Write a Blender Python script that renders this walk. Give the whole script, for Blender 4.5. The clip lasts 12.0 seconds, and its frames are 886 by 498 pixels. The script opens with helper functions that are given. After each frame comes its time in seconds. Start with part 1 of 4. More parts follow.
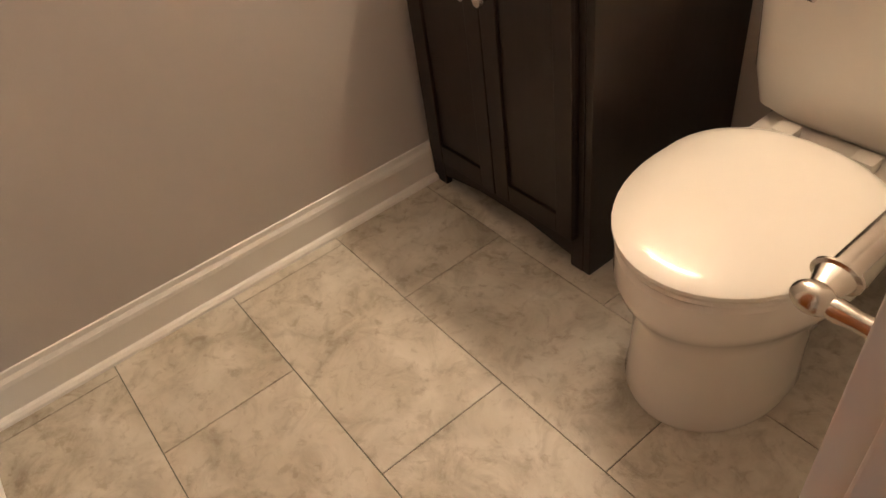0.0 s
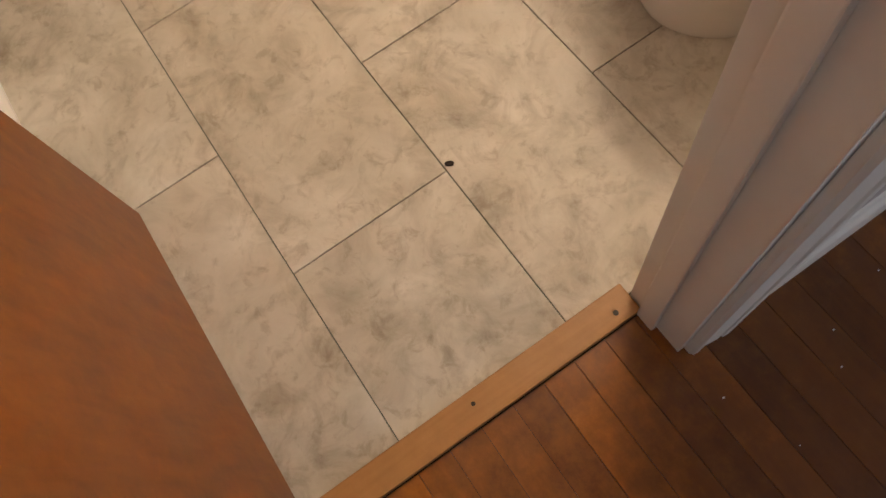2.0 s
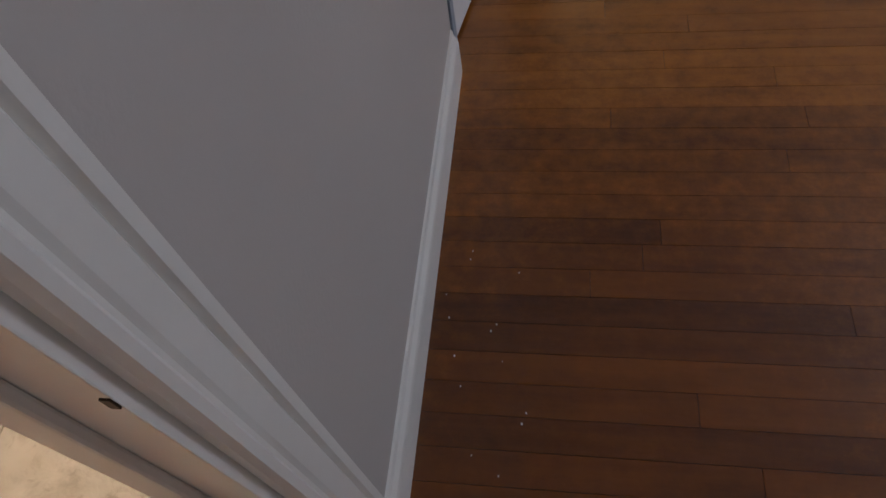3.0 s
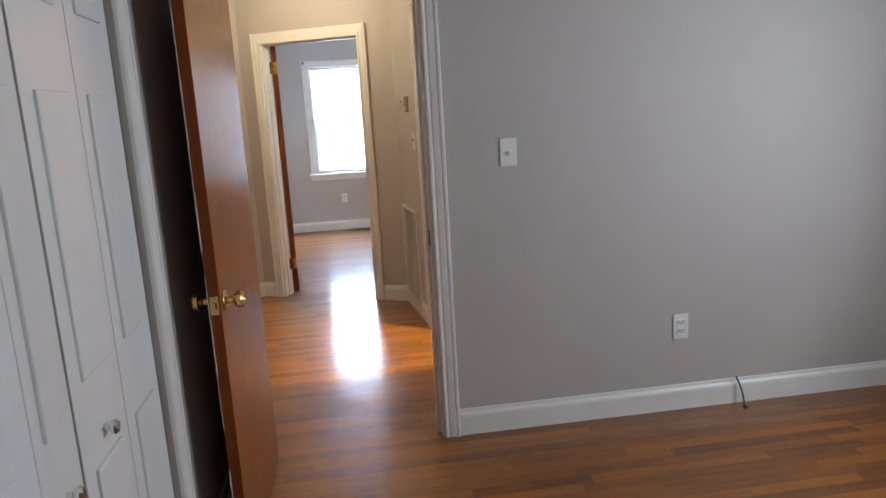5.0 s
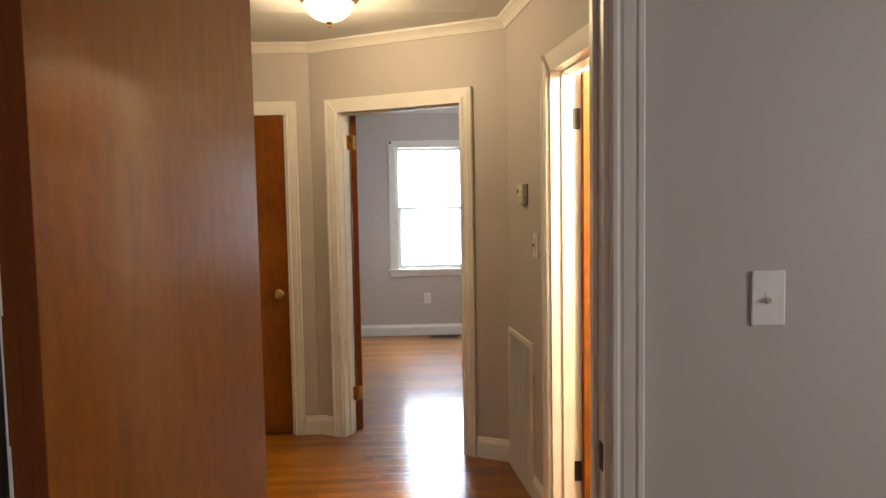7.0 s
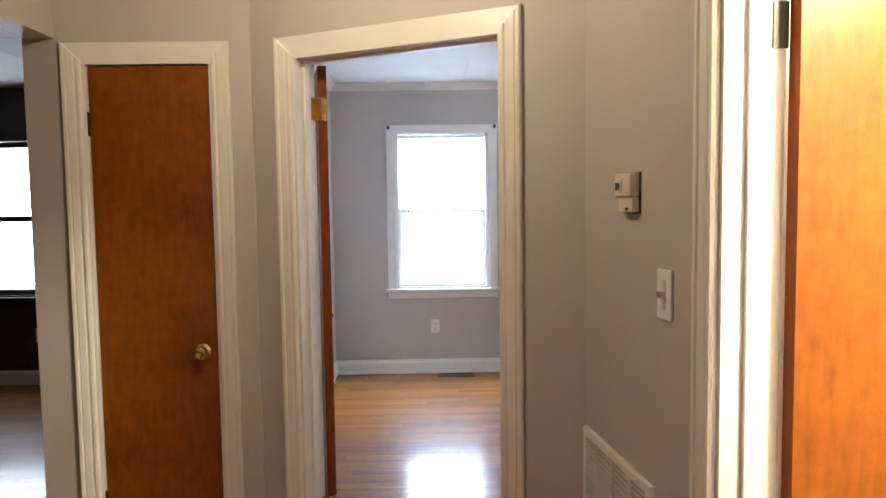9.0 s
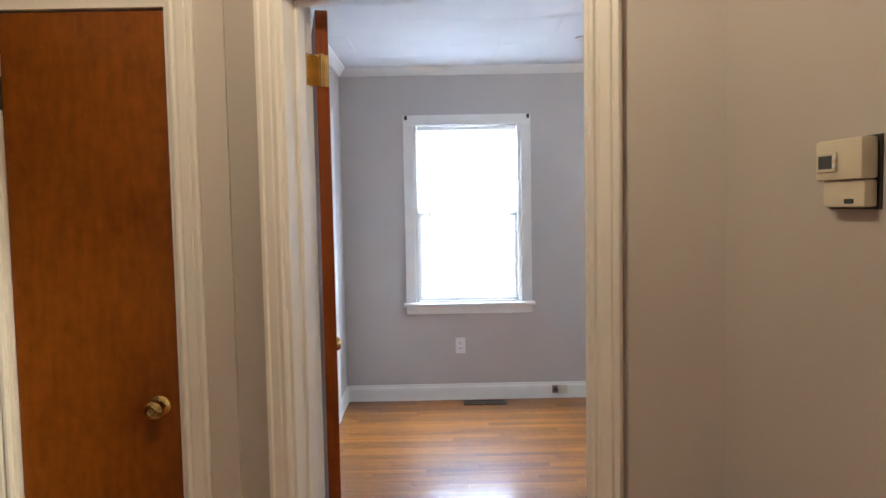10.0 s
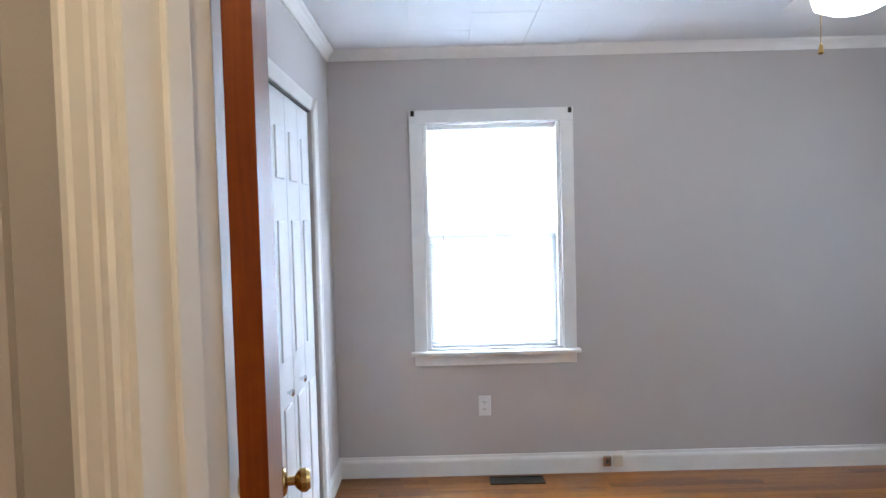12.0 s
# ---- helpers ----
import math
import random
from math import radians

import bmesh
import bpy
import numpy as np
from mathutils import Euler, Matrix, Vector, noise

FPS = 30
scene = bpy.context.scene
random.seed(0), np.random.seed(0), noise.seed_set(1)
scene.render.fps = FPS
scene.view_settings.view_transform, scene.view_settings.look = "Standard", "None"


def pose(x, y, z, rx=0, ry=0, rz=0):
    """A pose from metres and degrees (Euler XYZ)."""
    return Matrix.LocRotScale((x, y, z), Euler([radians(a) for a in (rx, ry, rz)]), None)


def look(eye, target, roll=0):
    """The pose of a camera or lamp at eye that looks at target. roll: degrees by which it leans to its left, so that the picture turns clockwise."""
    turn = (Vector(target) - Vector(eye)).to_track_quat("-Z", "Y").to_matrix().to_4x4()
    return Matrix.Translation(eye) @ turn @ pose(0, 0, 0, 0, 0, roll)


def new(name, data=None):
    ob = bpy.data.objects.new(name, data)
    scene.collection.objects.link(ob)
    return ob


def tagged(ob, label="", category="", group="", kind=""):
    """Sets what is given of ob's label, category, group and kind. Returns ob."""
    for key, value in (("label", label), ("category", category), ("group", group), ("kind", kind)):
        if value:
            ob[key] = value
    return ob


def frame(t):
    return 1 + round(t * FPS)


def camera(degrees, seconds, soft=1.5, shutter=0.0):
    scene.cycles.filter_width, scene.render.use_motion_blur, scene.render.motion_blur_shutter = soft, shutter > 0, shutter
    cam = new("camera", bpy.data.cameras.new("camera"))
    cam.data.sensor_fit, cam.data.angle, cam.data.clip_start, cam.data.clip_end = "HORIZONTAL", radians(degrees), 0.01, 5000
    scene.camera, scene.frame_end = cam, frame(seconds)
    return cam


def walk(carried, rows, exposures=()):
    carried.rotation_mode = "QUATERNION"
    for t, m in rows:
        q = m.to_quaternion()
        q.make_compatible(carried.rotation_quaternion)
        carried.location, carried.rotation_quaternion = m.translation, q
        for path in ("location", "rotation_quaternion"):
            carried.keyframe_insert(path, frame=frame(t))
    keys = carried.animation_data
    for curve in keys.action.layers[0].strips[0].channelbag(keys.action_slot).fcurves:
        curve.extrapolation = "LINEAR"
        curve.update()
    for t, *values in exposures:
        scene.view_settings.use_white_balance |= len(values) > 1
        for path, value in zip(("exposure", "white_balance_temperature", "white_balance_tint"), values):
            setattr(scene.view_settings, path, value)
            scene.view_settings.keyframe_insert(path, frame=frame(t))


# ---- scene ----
cam = camera(65.0, 12.0)
PATH = [
    (0, (-0.045, -3.525, 1.189), (-1.312, -2.723, -0.135), -9.5),
    (0.5, (-0.028, -3.538, 1.139), (-1.188, -3.002, -0.399), -9.9),
    (0.7, (-0.021, -3.548, 1.118), (-1.134, -3.087, -0.479), -9.6),
    (1, (-0.016, -3.577, 1.085), (-1.051, -3.227, -0.59), -9.5),
    (1.5, (0.009, -3.572, 1.051), (-0.878, -3.431, -0.735), -14.9),
    (2, (0.046, -3.489, 1.057), (-0.676, -3.292, -0.798), -20.3),
    (2.5, (0.117, -3.354, 1.093), (-0.499, -2.771, -0.719), -23.9),
    (2.7, (0.147, -3.32, 1.105), (-0.345, -2.536, -0.667), -20.1),
    (4.3, (0.505, -3.211, 1.298), (0.608, -1.422, 0.409), -3.1),
    (4.5, (0.513, -3.12, 1.35), (0.648, -1.26, 0.627), -3.0),
    (4.6, (0.467, -3.073, 1.385), (0.659, -1.175, 0.785), -2.9),
    (5, (0.514, -2.866, 1.424), (0.777, -0.922, 1.035), -3.3),
    (5.5, (0.569, -2.544, 1.45), (0.827, -0.585, 1.14), -2.1),
    (6, (0.493, -2.177, 1.473), (0.687, -0.201, 1.233), -0.7),
    (6.5, (0.519, -1.817, 1.457), (0.691, 0.167, 1.271), -0.3),
    (7, (0.474, -1.448, 1.457), (0.527, 0.546, 1.32), -1.0),
    (7.2, (0.448, -1.288, 1.474), (0.5, 0.708, 1.356), -0.9),
    (8.8, (0.437, 0.029, 1.449), (0.489, 2.024, 1.314), -0.5),
    (9, (0.447, 0.192, 1.467), (0.489, 2.187, 1.331), -0.8),
    (9.5, (0.365, 0.593, 1.468), (0.364, 2.593, 1.324), -1.2),
    (10, (0.367, 0.957, 1.446), (0.372, 2.957, 1.323), -1.1),
    (10.5, (0.364, 1.258, 1.470), (0.276, 3.258, 1.354), -1.7),
    (11, (0.318, 1.606, 1.483), (0.222, 3.606, 1.382), -1.5),
    (11.5, (0.333, 1.840, 1.507), (0.291, 3.840, 1.402), -1.1),
    (12, (0.281, 2.103, 1.498), (0.280, 4.103, 1.409), -1.5),
]
walk(cam, [(t, look(eye, target, roll)) for t, eye, target, roll in PATH],
     exposures=[(0, 0.05, 6350, 17), (0.5, -0.10, 6450, 17), (1, -0.15, 6550, 18), (1.5, -0.08, 6500, 18), (2, 0.08, 6200, 16), (2.5, -0.08, 5950, 16), (4.5, 0.40, 5700, 10), (5.5, 0.28, 6300, 10), (6.5, 0.13, 6800, 12),
                (7.5, 0.03, 6900, 13), (9, 0.15, 5950, 13), (10.5, 0.20, 5800, 12), (12, 0.25, 5700, 11)])

# ---- light ----
world = bpy.data.worlds.new("sky")
scene.world = world
world.use_nodes = True
wn = world.node_tree
sky = wn.nodes.new("ShaderNodeTexSky")
sky.sky_type, sky.sun_disc = "NISHITA", False
sky.sun_elevation, sky.sun_rotation = radians(40), radians(150)
wn.links.new(sky.outputs[0], wn.nodes["Background"].inputs[0])
wn.nodes["Background"].inputs[1].default_value = 0.12
sun = new("sun", bpy.data.lights.new("sun", "SUN"))
sun.data.energy, sun.data.angle, sun.data.color = 1.0, radians(12), (1.0, 0.96, 0.9)
sun.matrix_world = look((6, -9, 9), (0, 0, 0))


def area_light(name, eye, target, sx, sy, watts, colour):
    ob = new(name, bpy.data.lights.new(name, "AREA"))
    ob.data.shape, ob.data.size, ob.data.size_y = "RECTANGLE", sx, sy
    ob.data.energy, ob.data.color = watts, colour
    ob.matrix_world = look(eye, target)
    return ob


def bulb(name, at, watts, colour, radius=0.05):
    ob = new(name, bpy.data.lights.new(name, "POINT"))
    ob.data.energy, ob.data.color, ob.data.shadow_soft_size = watts, colour, radius
    ob.location = at
    return ob


DAY = (0.88, 0.94, 1.0)
WARM = (1.0, 0.80, 0.56)
area_light("window_light_bedroom_b", (0.57, 6.24, 1.40), (0.57, 3.0, 1.2), 0.74, 1.3, 255, (0.68, 0.83, 1.0))
area_light("window_light_bedroom_b_side", (3.285, 4.59, 1.43), (0.5, 4.59, 1.2), 0.95, 1.3, 13, (0.64, 0.82, 1.0))
area_light("window_light_bedroom_a", (3.285, -1.50, 1.43), (0.0, -1.50, 1.2), 1.05, 1.3, 25, DAY)
# weak fill lamp, added at an assumed window in the south wall
area_light("fill_light_bedroom_a_south", (1.87, -5.185, 1.43), (1.87, 0.0, 1.2), 1.05, 1.3, 2, DAY)
area_light("window_light_den", (-3.02, 6.12, 1.4), (-2.6, 2.0, 0.8), 0.8, 1.2, 25, DAY)
for i in range(3):
    bulb("vanity_bulb", (-1.36 + 0.2 * i, -2.24, 1.93), 17.0, WARM, 0.04)
bulb("hall_bulb", (0.047, 1.90, 2.34), 22, (1.0, 0.78, 0.47), 0.04)
bulb("side_room_bulb", (1.75, 0.95, 2.2), 240, (1.0, 0.86, 0.56), 0.08)
bulb("fan_bulb", (1.68, 4.48, 2.18), 13, (1.0, 0.92, 0.82), 0.05)


# ---- materials ----
def mat(name, rgb, rough=0.6, metal=0.0, vary=0.08, scale=6.0, bump=0.0, bscale=120.0, coat=0.0, stretch=(1, 1, 1)):
    m = bpy.data.materials.new(name)
    m.use_nodes = True
    nt = m.node_tree
    b = nt.nodes["Principled BSDF"]
    b.inputs["Roughness"].default_value, b.inputs["Metallic"].default_value = rough, metal
    b.inputs["Coat Weight"].default_value = coat
    b.inputs["Coat Roughness"].default_value = 0.12
    geo = nt.nodes.new("ShaderNodeNewGeometry")
    mp = nt.nodes.new("ShaderNodeMapping")
    mp.inputs["Scale"].default_value = stretch
    nt.links.new(geo.outputs["Position"], mp.inputs[0])
    n1 = nt.nodes.new("ShaderNodeTexNoise")
    n1.inputs["Scale"].default_value, n1.inputs["Detail"].default_value = scale, 6
    nt.links.new(mp.outputs[0], n1.inputs["Vector"])
    ramp = nt.nodes.new("ShaderNodeValToRGB")
    lo = [max(0, c * (1 - vary)) for c in rgb]
    hi = [min(1, c * (1 + vary)) for c in rgb]
    ramp.color_ramp.elements[0].position, ramp.color_ramp.elements[1].position = 0.3, 0.7
    ramp.color_ramp.elements[0].color, ramp.color_ramp.elements[1].color = (*lo, 1), (*hi, 1)
    nt.links.new(n1.outputs["Fac"], ramp.inputs[0])
    nt.links.new(ramp.outputs[0], b.inputs["Base Color"])
    rr = nt.nodes.new("ShaderNodeMapRange")
    rr.inputs["To Min"].default_value, rr.inputs["To Max"].default_value = max(0.02, rough * 0.85), min(1, rough * 1.15)
    nt.links.new(n1.outputs["Fac"], rr.inputs["Value"])
    nt.links.new(rr.outputs[0], b.inputs["Roughness"])
    if bump:
        n2 = nt.nodes.new("ShaderNodeTexNoise")
        n2.inputs["Scale"].default_value, n2.inputs["Detail"].default_value = bscale, 4
        nt.links.new(mp.outputs[0], n2.inputs["Vector"])
        bp = nt.nodes.new("ShaderNodeBump")
        bp.inputs["Strength"].default_value, bp.inputs["Distance"].default_value = bump, 0.004
        nt.links.new(n2.outputs["Fac"], bp.inputs["Height"])
        nt.links.new(bp.outputs[0], b.inputs["Normal"])
    return m


def wood(name, dark, light, grain=(1.2, 1.2, 0.06), rough=0.3, coat=0.4, per_piece=0.0, blotch=0.5, spec=0.5, wave=0.0, patchy=None):
    """Varnished wood: long grain, slow blotches, and a tone for each piece."""
    m = bpy.data.materials.new(name)
    m.use_nodes = True
    nt = m.node_tree
    b = nt.nodes["Principled BSDF"]
    geo = nt.nodes.new("ShaderNodeNewGeometry")
    info = nt.nodes.new("ShaderNodeObjectInfo")
    add = nt.nodes.new("ShaderNodeMath")
    nt.links.new(geo.outputs["Random Per Island"], add.inputs[0])
    nt.links.new(info.outputs["Random"], add.inputs[1])
    fr = nt.nodes.new("ShaderNodeMath")
    fr.operation = "FRACT"
    nt.links.new(add.outputs[0], fr.inputs[0])
    mp = nt.nodes.new("ShaderNodeMapping")
    mp.inputs["Scale"].default_value = grain
    nt.links.new(geo.outputs["Position"], mp.inputs[0])
    if per_piece:
        off = nt.nodes.new("ShaderNodeVectorMath")
        off.operation = "SCALE"
        off.inputs[0].default_value = (7.0, 5.0, 3.0)
        nt.links.new(fr.outputs[0], off.inputs["Scale"])
        nt.links.new(off.outputs[0], mp.inputs["Location"])
    fine = nt.nodes.new("ShaderNodeTexNoise")
    fine.inputs["Scale"].default_value, fine.inputs["Detail"].default_value, fine.inputs["Distortion"].default_value = 55, 4, 0.4
    nt.links.new(mp.outputs[0], fine.inputs["Vector"])
    slow = nt.nodes.new("ShaderNodeTexNoise")
    slow.inputs["Scale"].default_value, slow.inputs["Detail"].default_value = 2.6, 3
    nt.links.new(geo.outputs["Position"], slow.inputs["Vector"])
    mix = nt.nodes.new("ShaderNodeMix")
    mix.inputs[0].default_value = blotch
    nt.links.new(fine.outputs["Fac"], mix.inputs[2])
    nt.links.new(slow.outputs["Fac"], mix.inputs[3])
    mottle = nt.nodes.new("ShaderNodeTexNoise")
    mottle.inputs["Scale"].default_value, mottle.inputs["Detail"].default_value, mottle.inputs["Roughness"].default_value = 24, 8, 0.7
    nt.links.new(geo.outputs["Position"], mottle.inputs["Vector"])
    mm = nt.nodes.new("ShaderNodeMix")
    mm.inputs[0].default_value = 0.36
    nt.links.new(mix.outputs[0], mm.inputs[2])
    nt.links.new(mottle.outputs["Fac"], mm.inputs[3])
    last = mm.outputs[0]
    if per_piece:
        pm = nt.nodes.new("ShaderNodeMix")
        pm.inputs[0].default_value = per_piece
        nt.links.new(last, pm.inputs[2])
        nt.links.new(fr.outputs[0], pm.inputs[3])
        last = pm.outputs[0]
    ramp = nt.nodes.new("ShaderNodeValToRGB")
    ramp.color_ramp.elements[0].position, ramp.color_ramp.elements[1].position = 0.22, 0.78
    ramp.color_ramp.elements[0].color, ramp.color_ramp.elements[1].color = (*dark, 1), (*light, 1)
    nt.links.new(last, ramp.inputs[0])
    nt.links.new(ramp.outputs[0], b.inputs["Base Color"])
    if patchy:
        # a darker round patch: centre and radius, with a ragged edge
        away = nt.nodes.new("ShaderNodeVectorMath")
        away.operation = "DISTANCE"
        away.inputs[1].default_value = patchy[:3]
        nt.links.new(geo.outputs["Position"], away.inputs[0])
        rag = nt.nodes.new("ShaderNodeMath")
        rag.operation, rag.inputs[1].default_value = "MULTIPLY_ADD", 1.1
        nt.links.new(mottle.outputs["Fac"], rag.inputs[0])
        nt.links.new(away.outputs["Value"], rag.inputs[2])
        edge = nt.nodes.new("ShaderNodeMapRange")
        edge.inputs["From Min"].default_value, edge.inputs["From Max"].default_value = patchy[3], patchy[3] + 0.6
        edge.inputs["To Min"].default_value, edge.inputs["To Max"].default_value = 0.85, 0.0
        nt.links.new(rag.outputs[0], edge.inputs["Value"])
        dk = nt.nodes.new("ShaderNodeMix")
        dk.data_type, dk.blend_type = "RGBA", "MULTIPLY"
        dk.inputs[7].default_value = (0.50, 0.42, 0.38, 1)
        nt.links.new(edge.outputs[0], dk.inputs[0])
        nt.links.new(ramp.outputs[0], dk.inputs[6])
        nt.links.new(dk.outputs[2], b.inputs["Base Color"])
    rr = nt.nodes.new("ShaderNodeMapRange")
    rr.inputs["To Min"].default_value, rr.inputs["To Max"].default_value = rough * 0.9, rough * 1.15
    nt.links.new(slow.outputs["Fac"], rr.inputs["Value"])
    nt.links.new(rr.outputs[0], b.inputs["Roughness"])
    b.inputs["Coat Weight"].default_value, b.inputs["Coat Roughness"].default_value = coat, 0.13
    bp = nt.nodes.new("ShaderNodeBump")
    bp.inputs["Strength"].default_value, bp.inputs["Distance"].default_value = 0.05, 0.001
    nt.links.new(fine.outputs["Fac"], bp.inputs["Height"])
    nt.links.new(bp.outputs[0], b.inputs["Normal"])
    b.inputs["Specular IOR Level"].default_value = spec
    if wave:
        # old varnish over slightly cupped strips
        wn1 = nt.nodes.new("ShaderNodeTexNoise")
        wn1.inputs["Scale"].default_value, wn1.inputs["Detail"].default_value = 1.0, 3
        wm = nt.nodes.new("ShaderNodeMapping")
        wm.inputs["Scale"].default_value = (7, 22, 7)
        nt.links.new(geo.outputs["Position"], wm.inputs[0])
        nt.links.new(wm.outputs[0], wn1.inputs["Vector"])
        wb = nt.nodes.new("ShaderNodeBump")
        wb.inputs["Strength"].default_value, wb.inputs["Distance"].default_value = 1.0, wave
        nt.links.new(wn1.outputs["Fac"], wb.inputs["Height"])
        nt.links.new(wb.outputs[0], b.inputs["Coat Normal"])
        nt.links.new(wb.outputs[0], bp.inputs["Normal"])
    return m


def stone_tile(name):
    """Buff travertine look: cloudy buff, with darker pitted veins, each piece cut from another place."""
    m = bpy.data.materials.new(name)
    m.use_nodes = True
    nt = m.node_tree
    b = nt.nodes["Principled BSDF"]
    geo = nt.nodes.new("ShaderNodeNewGeometry")
    info = nt.nodes.new("ShaderNodeObjectInfo")
    off = nt.nodes.new("ShaderNodeVectorMath")
    off.operation = "SCALE"
    off.inputs[0].default_value = (9.0, 6.0, 4.0)
    nt.links.new(info.outputs["Random"], off.inputs["Scale"])
    add = nt.nodes.new("ShaderNodeVectorMath")
    nt.links.new(geo.outputs["Position"], add.inputs[0])
    nt.links.new(off.outputs[0], add.inputs[1])

    def cloud(scale, detail, warp):
        n = nt.nodes.new("ShaderNodeTexNoise")
        n.inputs["Scale"].default_value, n.inputs["Detail"].default_value, n.inputs["Distortion"].default_value = scale, detail, warp
        n.inputs["Roughness"].default_value = 0.62
        nt.links.new(add.outputs[0], n.inputs["Vector"])
        return n

    big, mid, pit = cloud(5.5, 12, 0.6), cloud(13, 12, 1.1), cloud(30, 10, 0.5)
    ramp = nt.nodes.new("ShaderNodeValToRGB")
    e = ramp.color_ramp.elements
    e[0].position, e[0].color = 0.3, (0.36, 0.315, 0.24, 1)
    e[1].position, e[1].color = 0.68, (0.68, 0.63, 0.54, 1)
    mid_e = ramp.color_ramp.elements.new(0.48)
    mid_e.color = (0.55, 0.50, 0.41, 1)
    nt.links.new(big.outputs["Fac"], ramp.inputs[0])
    vein = nt.nodes.new("ShaderNodeValToRGB")
    v = vein.color_ramp.elements
    v[0].position, v[0].color = 0.30, (0.55, 0.51, 0.45, 1)
    v[1].position, v[1].color = 0.50, (1, 1, 1, 1)
    nt.links.new(mid.outputs["Fac"], vein.inputs[0])
    pits = nt.nodes.new("ShaderNodeValToRGB")
    q = pits.color_ramp.elements
    q[0].position, q[0].color = 0.34, (0.62, 0.57, 0.50, 1)
    q[1].position, q[1].color = 0.46, (1, 1, 1, 1)
    nt.links.new(pit.outputs["Fac"], pits.inputs[0])
    last = ramp.outputs[0]
    for other in (vein, pits):
        mx = nt.nodes.new("ShaderNodeMix")
        mx.data_type, mx.blend_type = "RGBA", "MULTIPLY"
        mx.inputs[0].default_value = 0.6
        nt.links.new(last, mx.inputs[6])
        nt.links.new(other.outputs[0], mx.inputs[7])
        last = mx.outputs[2]
    nt.links.new(last, b.inputs["Base Color"])
    b.inputs["Roughness"].default_value = 0.5
    bp = nt.nodes.new("ShaderNodeBump")
    bp.inputs["Strength"].default_value, bp.inputs["Distance"].default_value = 0.7, 0.003
    nt.links.new(mid.outputs["Fac"], bp.inputs["Height"])
    nt.links.new(bp.outputs[0], b.inputs["Normal"])
    return m


def glowing(name, rgb, strength):
    m = bpy.data.materials.new(name)
    m.use_nodes = True
    b = m.node_tree.nodes["Principled BSDF"]
    b.inputs["Base Color"].default_value = (*rgb, 1)
    b.inputs["Emission Color"].default_value = (*rgb, 1)
    b.inputs["Emission Strength"].default_value = strength
    return m


def glass_mat(name):
    m = bpy.data.materials.new(name)
    m.use_nodes = True
    b = m.node_tree.nodes["Principled BSDF"]
    b.inputs["Transmission Weight"].default_value, b.inputs["Roughness"].default_value = 1.0, 0.02
    b.inputs["IOR"].default_value = 1.45
    return m


def slat_mat(name):
    m = bpy.data.materials.new(name)
    m.use_nodes = True
    nt = m.node_tree
    b = nt.nodes["Principled BSDF"]
    b.inputs["Base Color"].default_value = (0.85, 0.85, 0.84, 1)
    tr = nt.nodes.new("ShaderNodeBsdfTranslucent")
    tr.inputs[0].default_value = (0.9, 0.9, 0.9, 1)
    mx = nt.nodes.new("ShaderNodeMixShader")
    mx.inputs[0].default_value = 0.50
    nt.links.new(b.outputs[0], mx.inputs[1])
    nt.links.new(tr.outputs[0], mx.inputs[2])
    nt.links.new(mx.outputs[0], nt.nodes["Material Output"].inputs[0])
    return m


M_WALL = mat("greige_wall_paint", (0.515, 0.475, 0.44), 0.55, vary=0.025, scale=2.5, bump=0.10, bscale=180)
M_DARKWALL = mat("dark_panelling", (0.035, 0.028, 0.024), 0.5, vary=0.25, scale=4, bump=0.1, bscale=60)
M_CEIL = mat("white_ceiling_paint", (0.72, 0.72, 0.71), 0.7, vary=0.03, scale=3, bump=0.1, bscale=90)
M_TRIM = mat("white_gloss_trim_paint", (0.80, 0.775, 0.72), 0.36, vary=0.03, scale=9, bump=0.06, bscale=70)
M_WHITE = mat("white_door_paint", (0.80, 0.80, 0.78), 0.35, vary=0.04, scale=5, bump=0.10, bscale=40, stretch=(1, 1, 0.15))
M_PLATE = mat("white_plastic", (0.80, 0.79, 0.76), 0.35, vary=0.02, scale=30)
M_ALMOND = mat("almond_plastic", (0.66, 0.60, 0.46), 0.4, vary=0.03, scale=30)
M_DARK = mat("dark_plastic", (0.03, 0.03, 0.03), 0.5, vary=0.2, scale=30)
M_DISPLAY = mat("grey_display", (0.06, 0.065, 0.06), 0.2, vary=0.05, scale=40)
M_BRASS = mat("aged_brass", (0.62, 0.42, 0.15), 0.20, metal=1.0, vary=0.15, scale=30)
M_IRON = mat("dark_bronze_metal", (0.05, 0.04, 0.03), 0.45, metal=0.8, vary=0.3, scale=30)
M_NICKEL = mat("brushed_nickel", (0.55, 0.50, 0.44), 0.21, metal=1.0, vary=0.06, scale=60, bump=0.04, bscale=300)
M_CHROME = mat("chrome", (0.75, 0.75, 0.75), 0.1, metal=1.0, vary=0.03, scale=30)
M_PORCELAIN = mat("porcelain", (0.80, 0.755, 0.68), 0.12, vary=0.02, scale=5, coat=0.5)
M_SEAT = mat("toilet_seat_plastic", (0.82, 0.78, 0.70), 0.15, vary=0.02, scale=5, coat=0.4)
M_GROUT = mat("dark_tile_joint", (0.12, 0.14, 0.115), 0.8, vary=0.2, scale=50)
M_SUBFLOOR = mat("dark_joint_filler", (0.035, 0.017, 0.008), 0.7, vary=0.3, scale=40)
M_DIRT = mat("dirt_crumb", (0.03, 0.018, 0.012), 0.9, vary=0.3, scale=200)
M_FLECK = mat("paint_fleck", (0.75, 0.74, 0.72), 0.7, vary=0.05, scale=200)
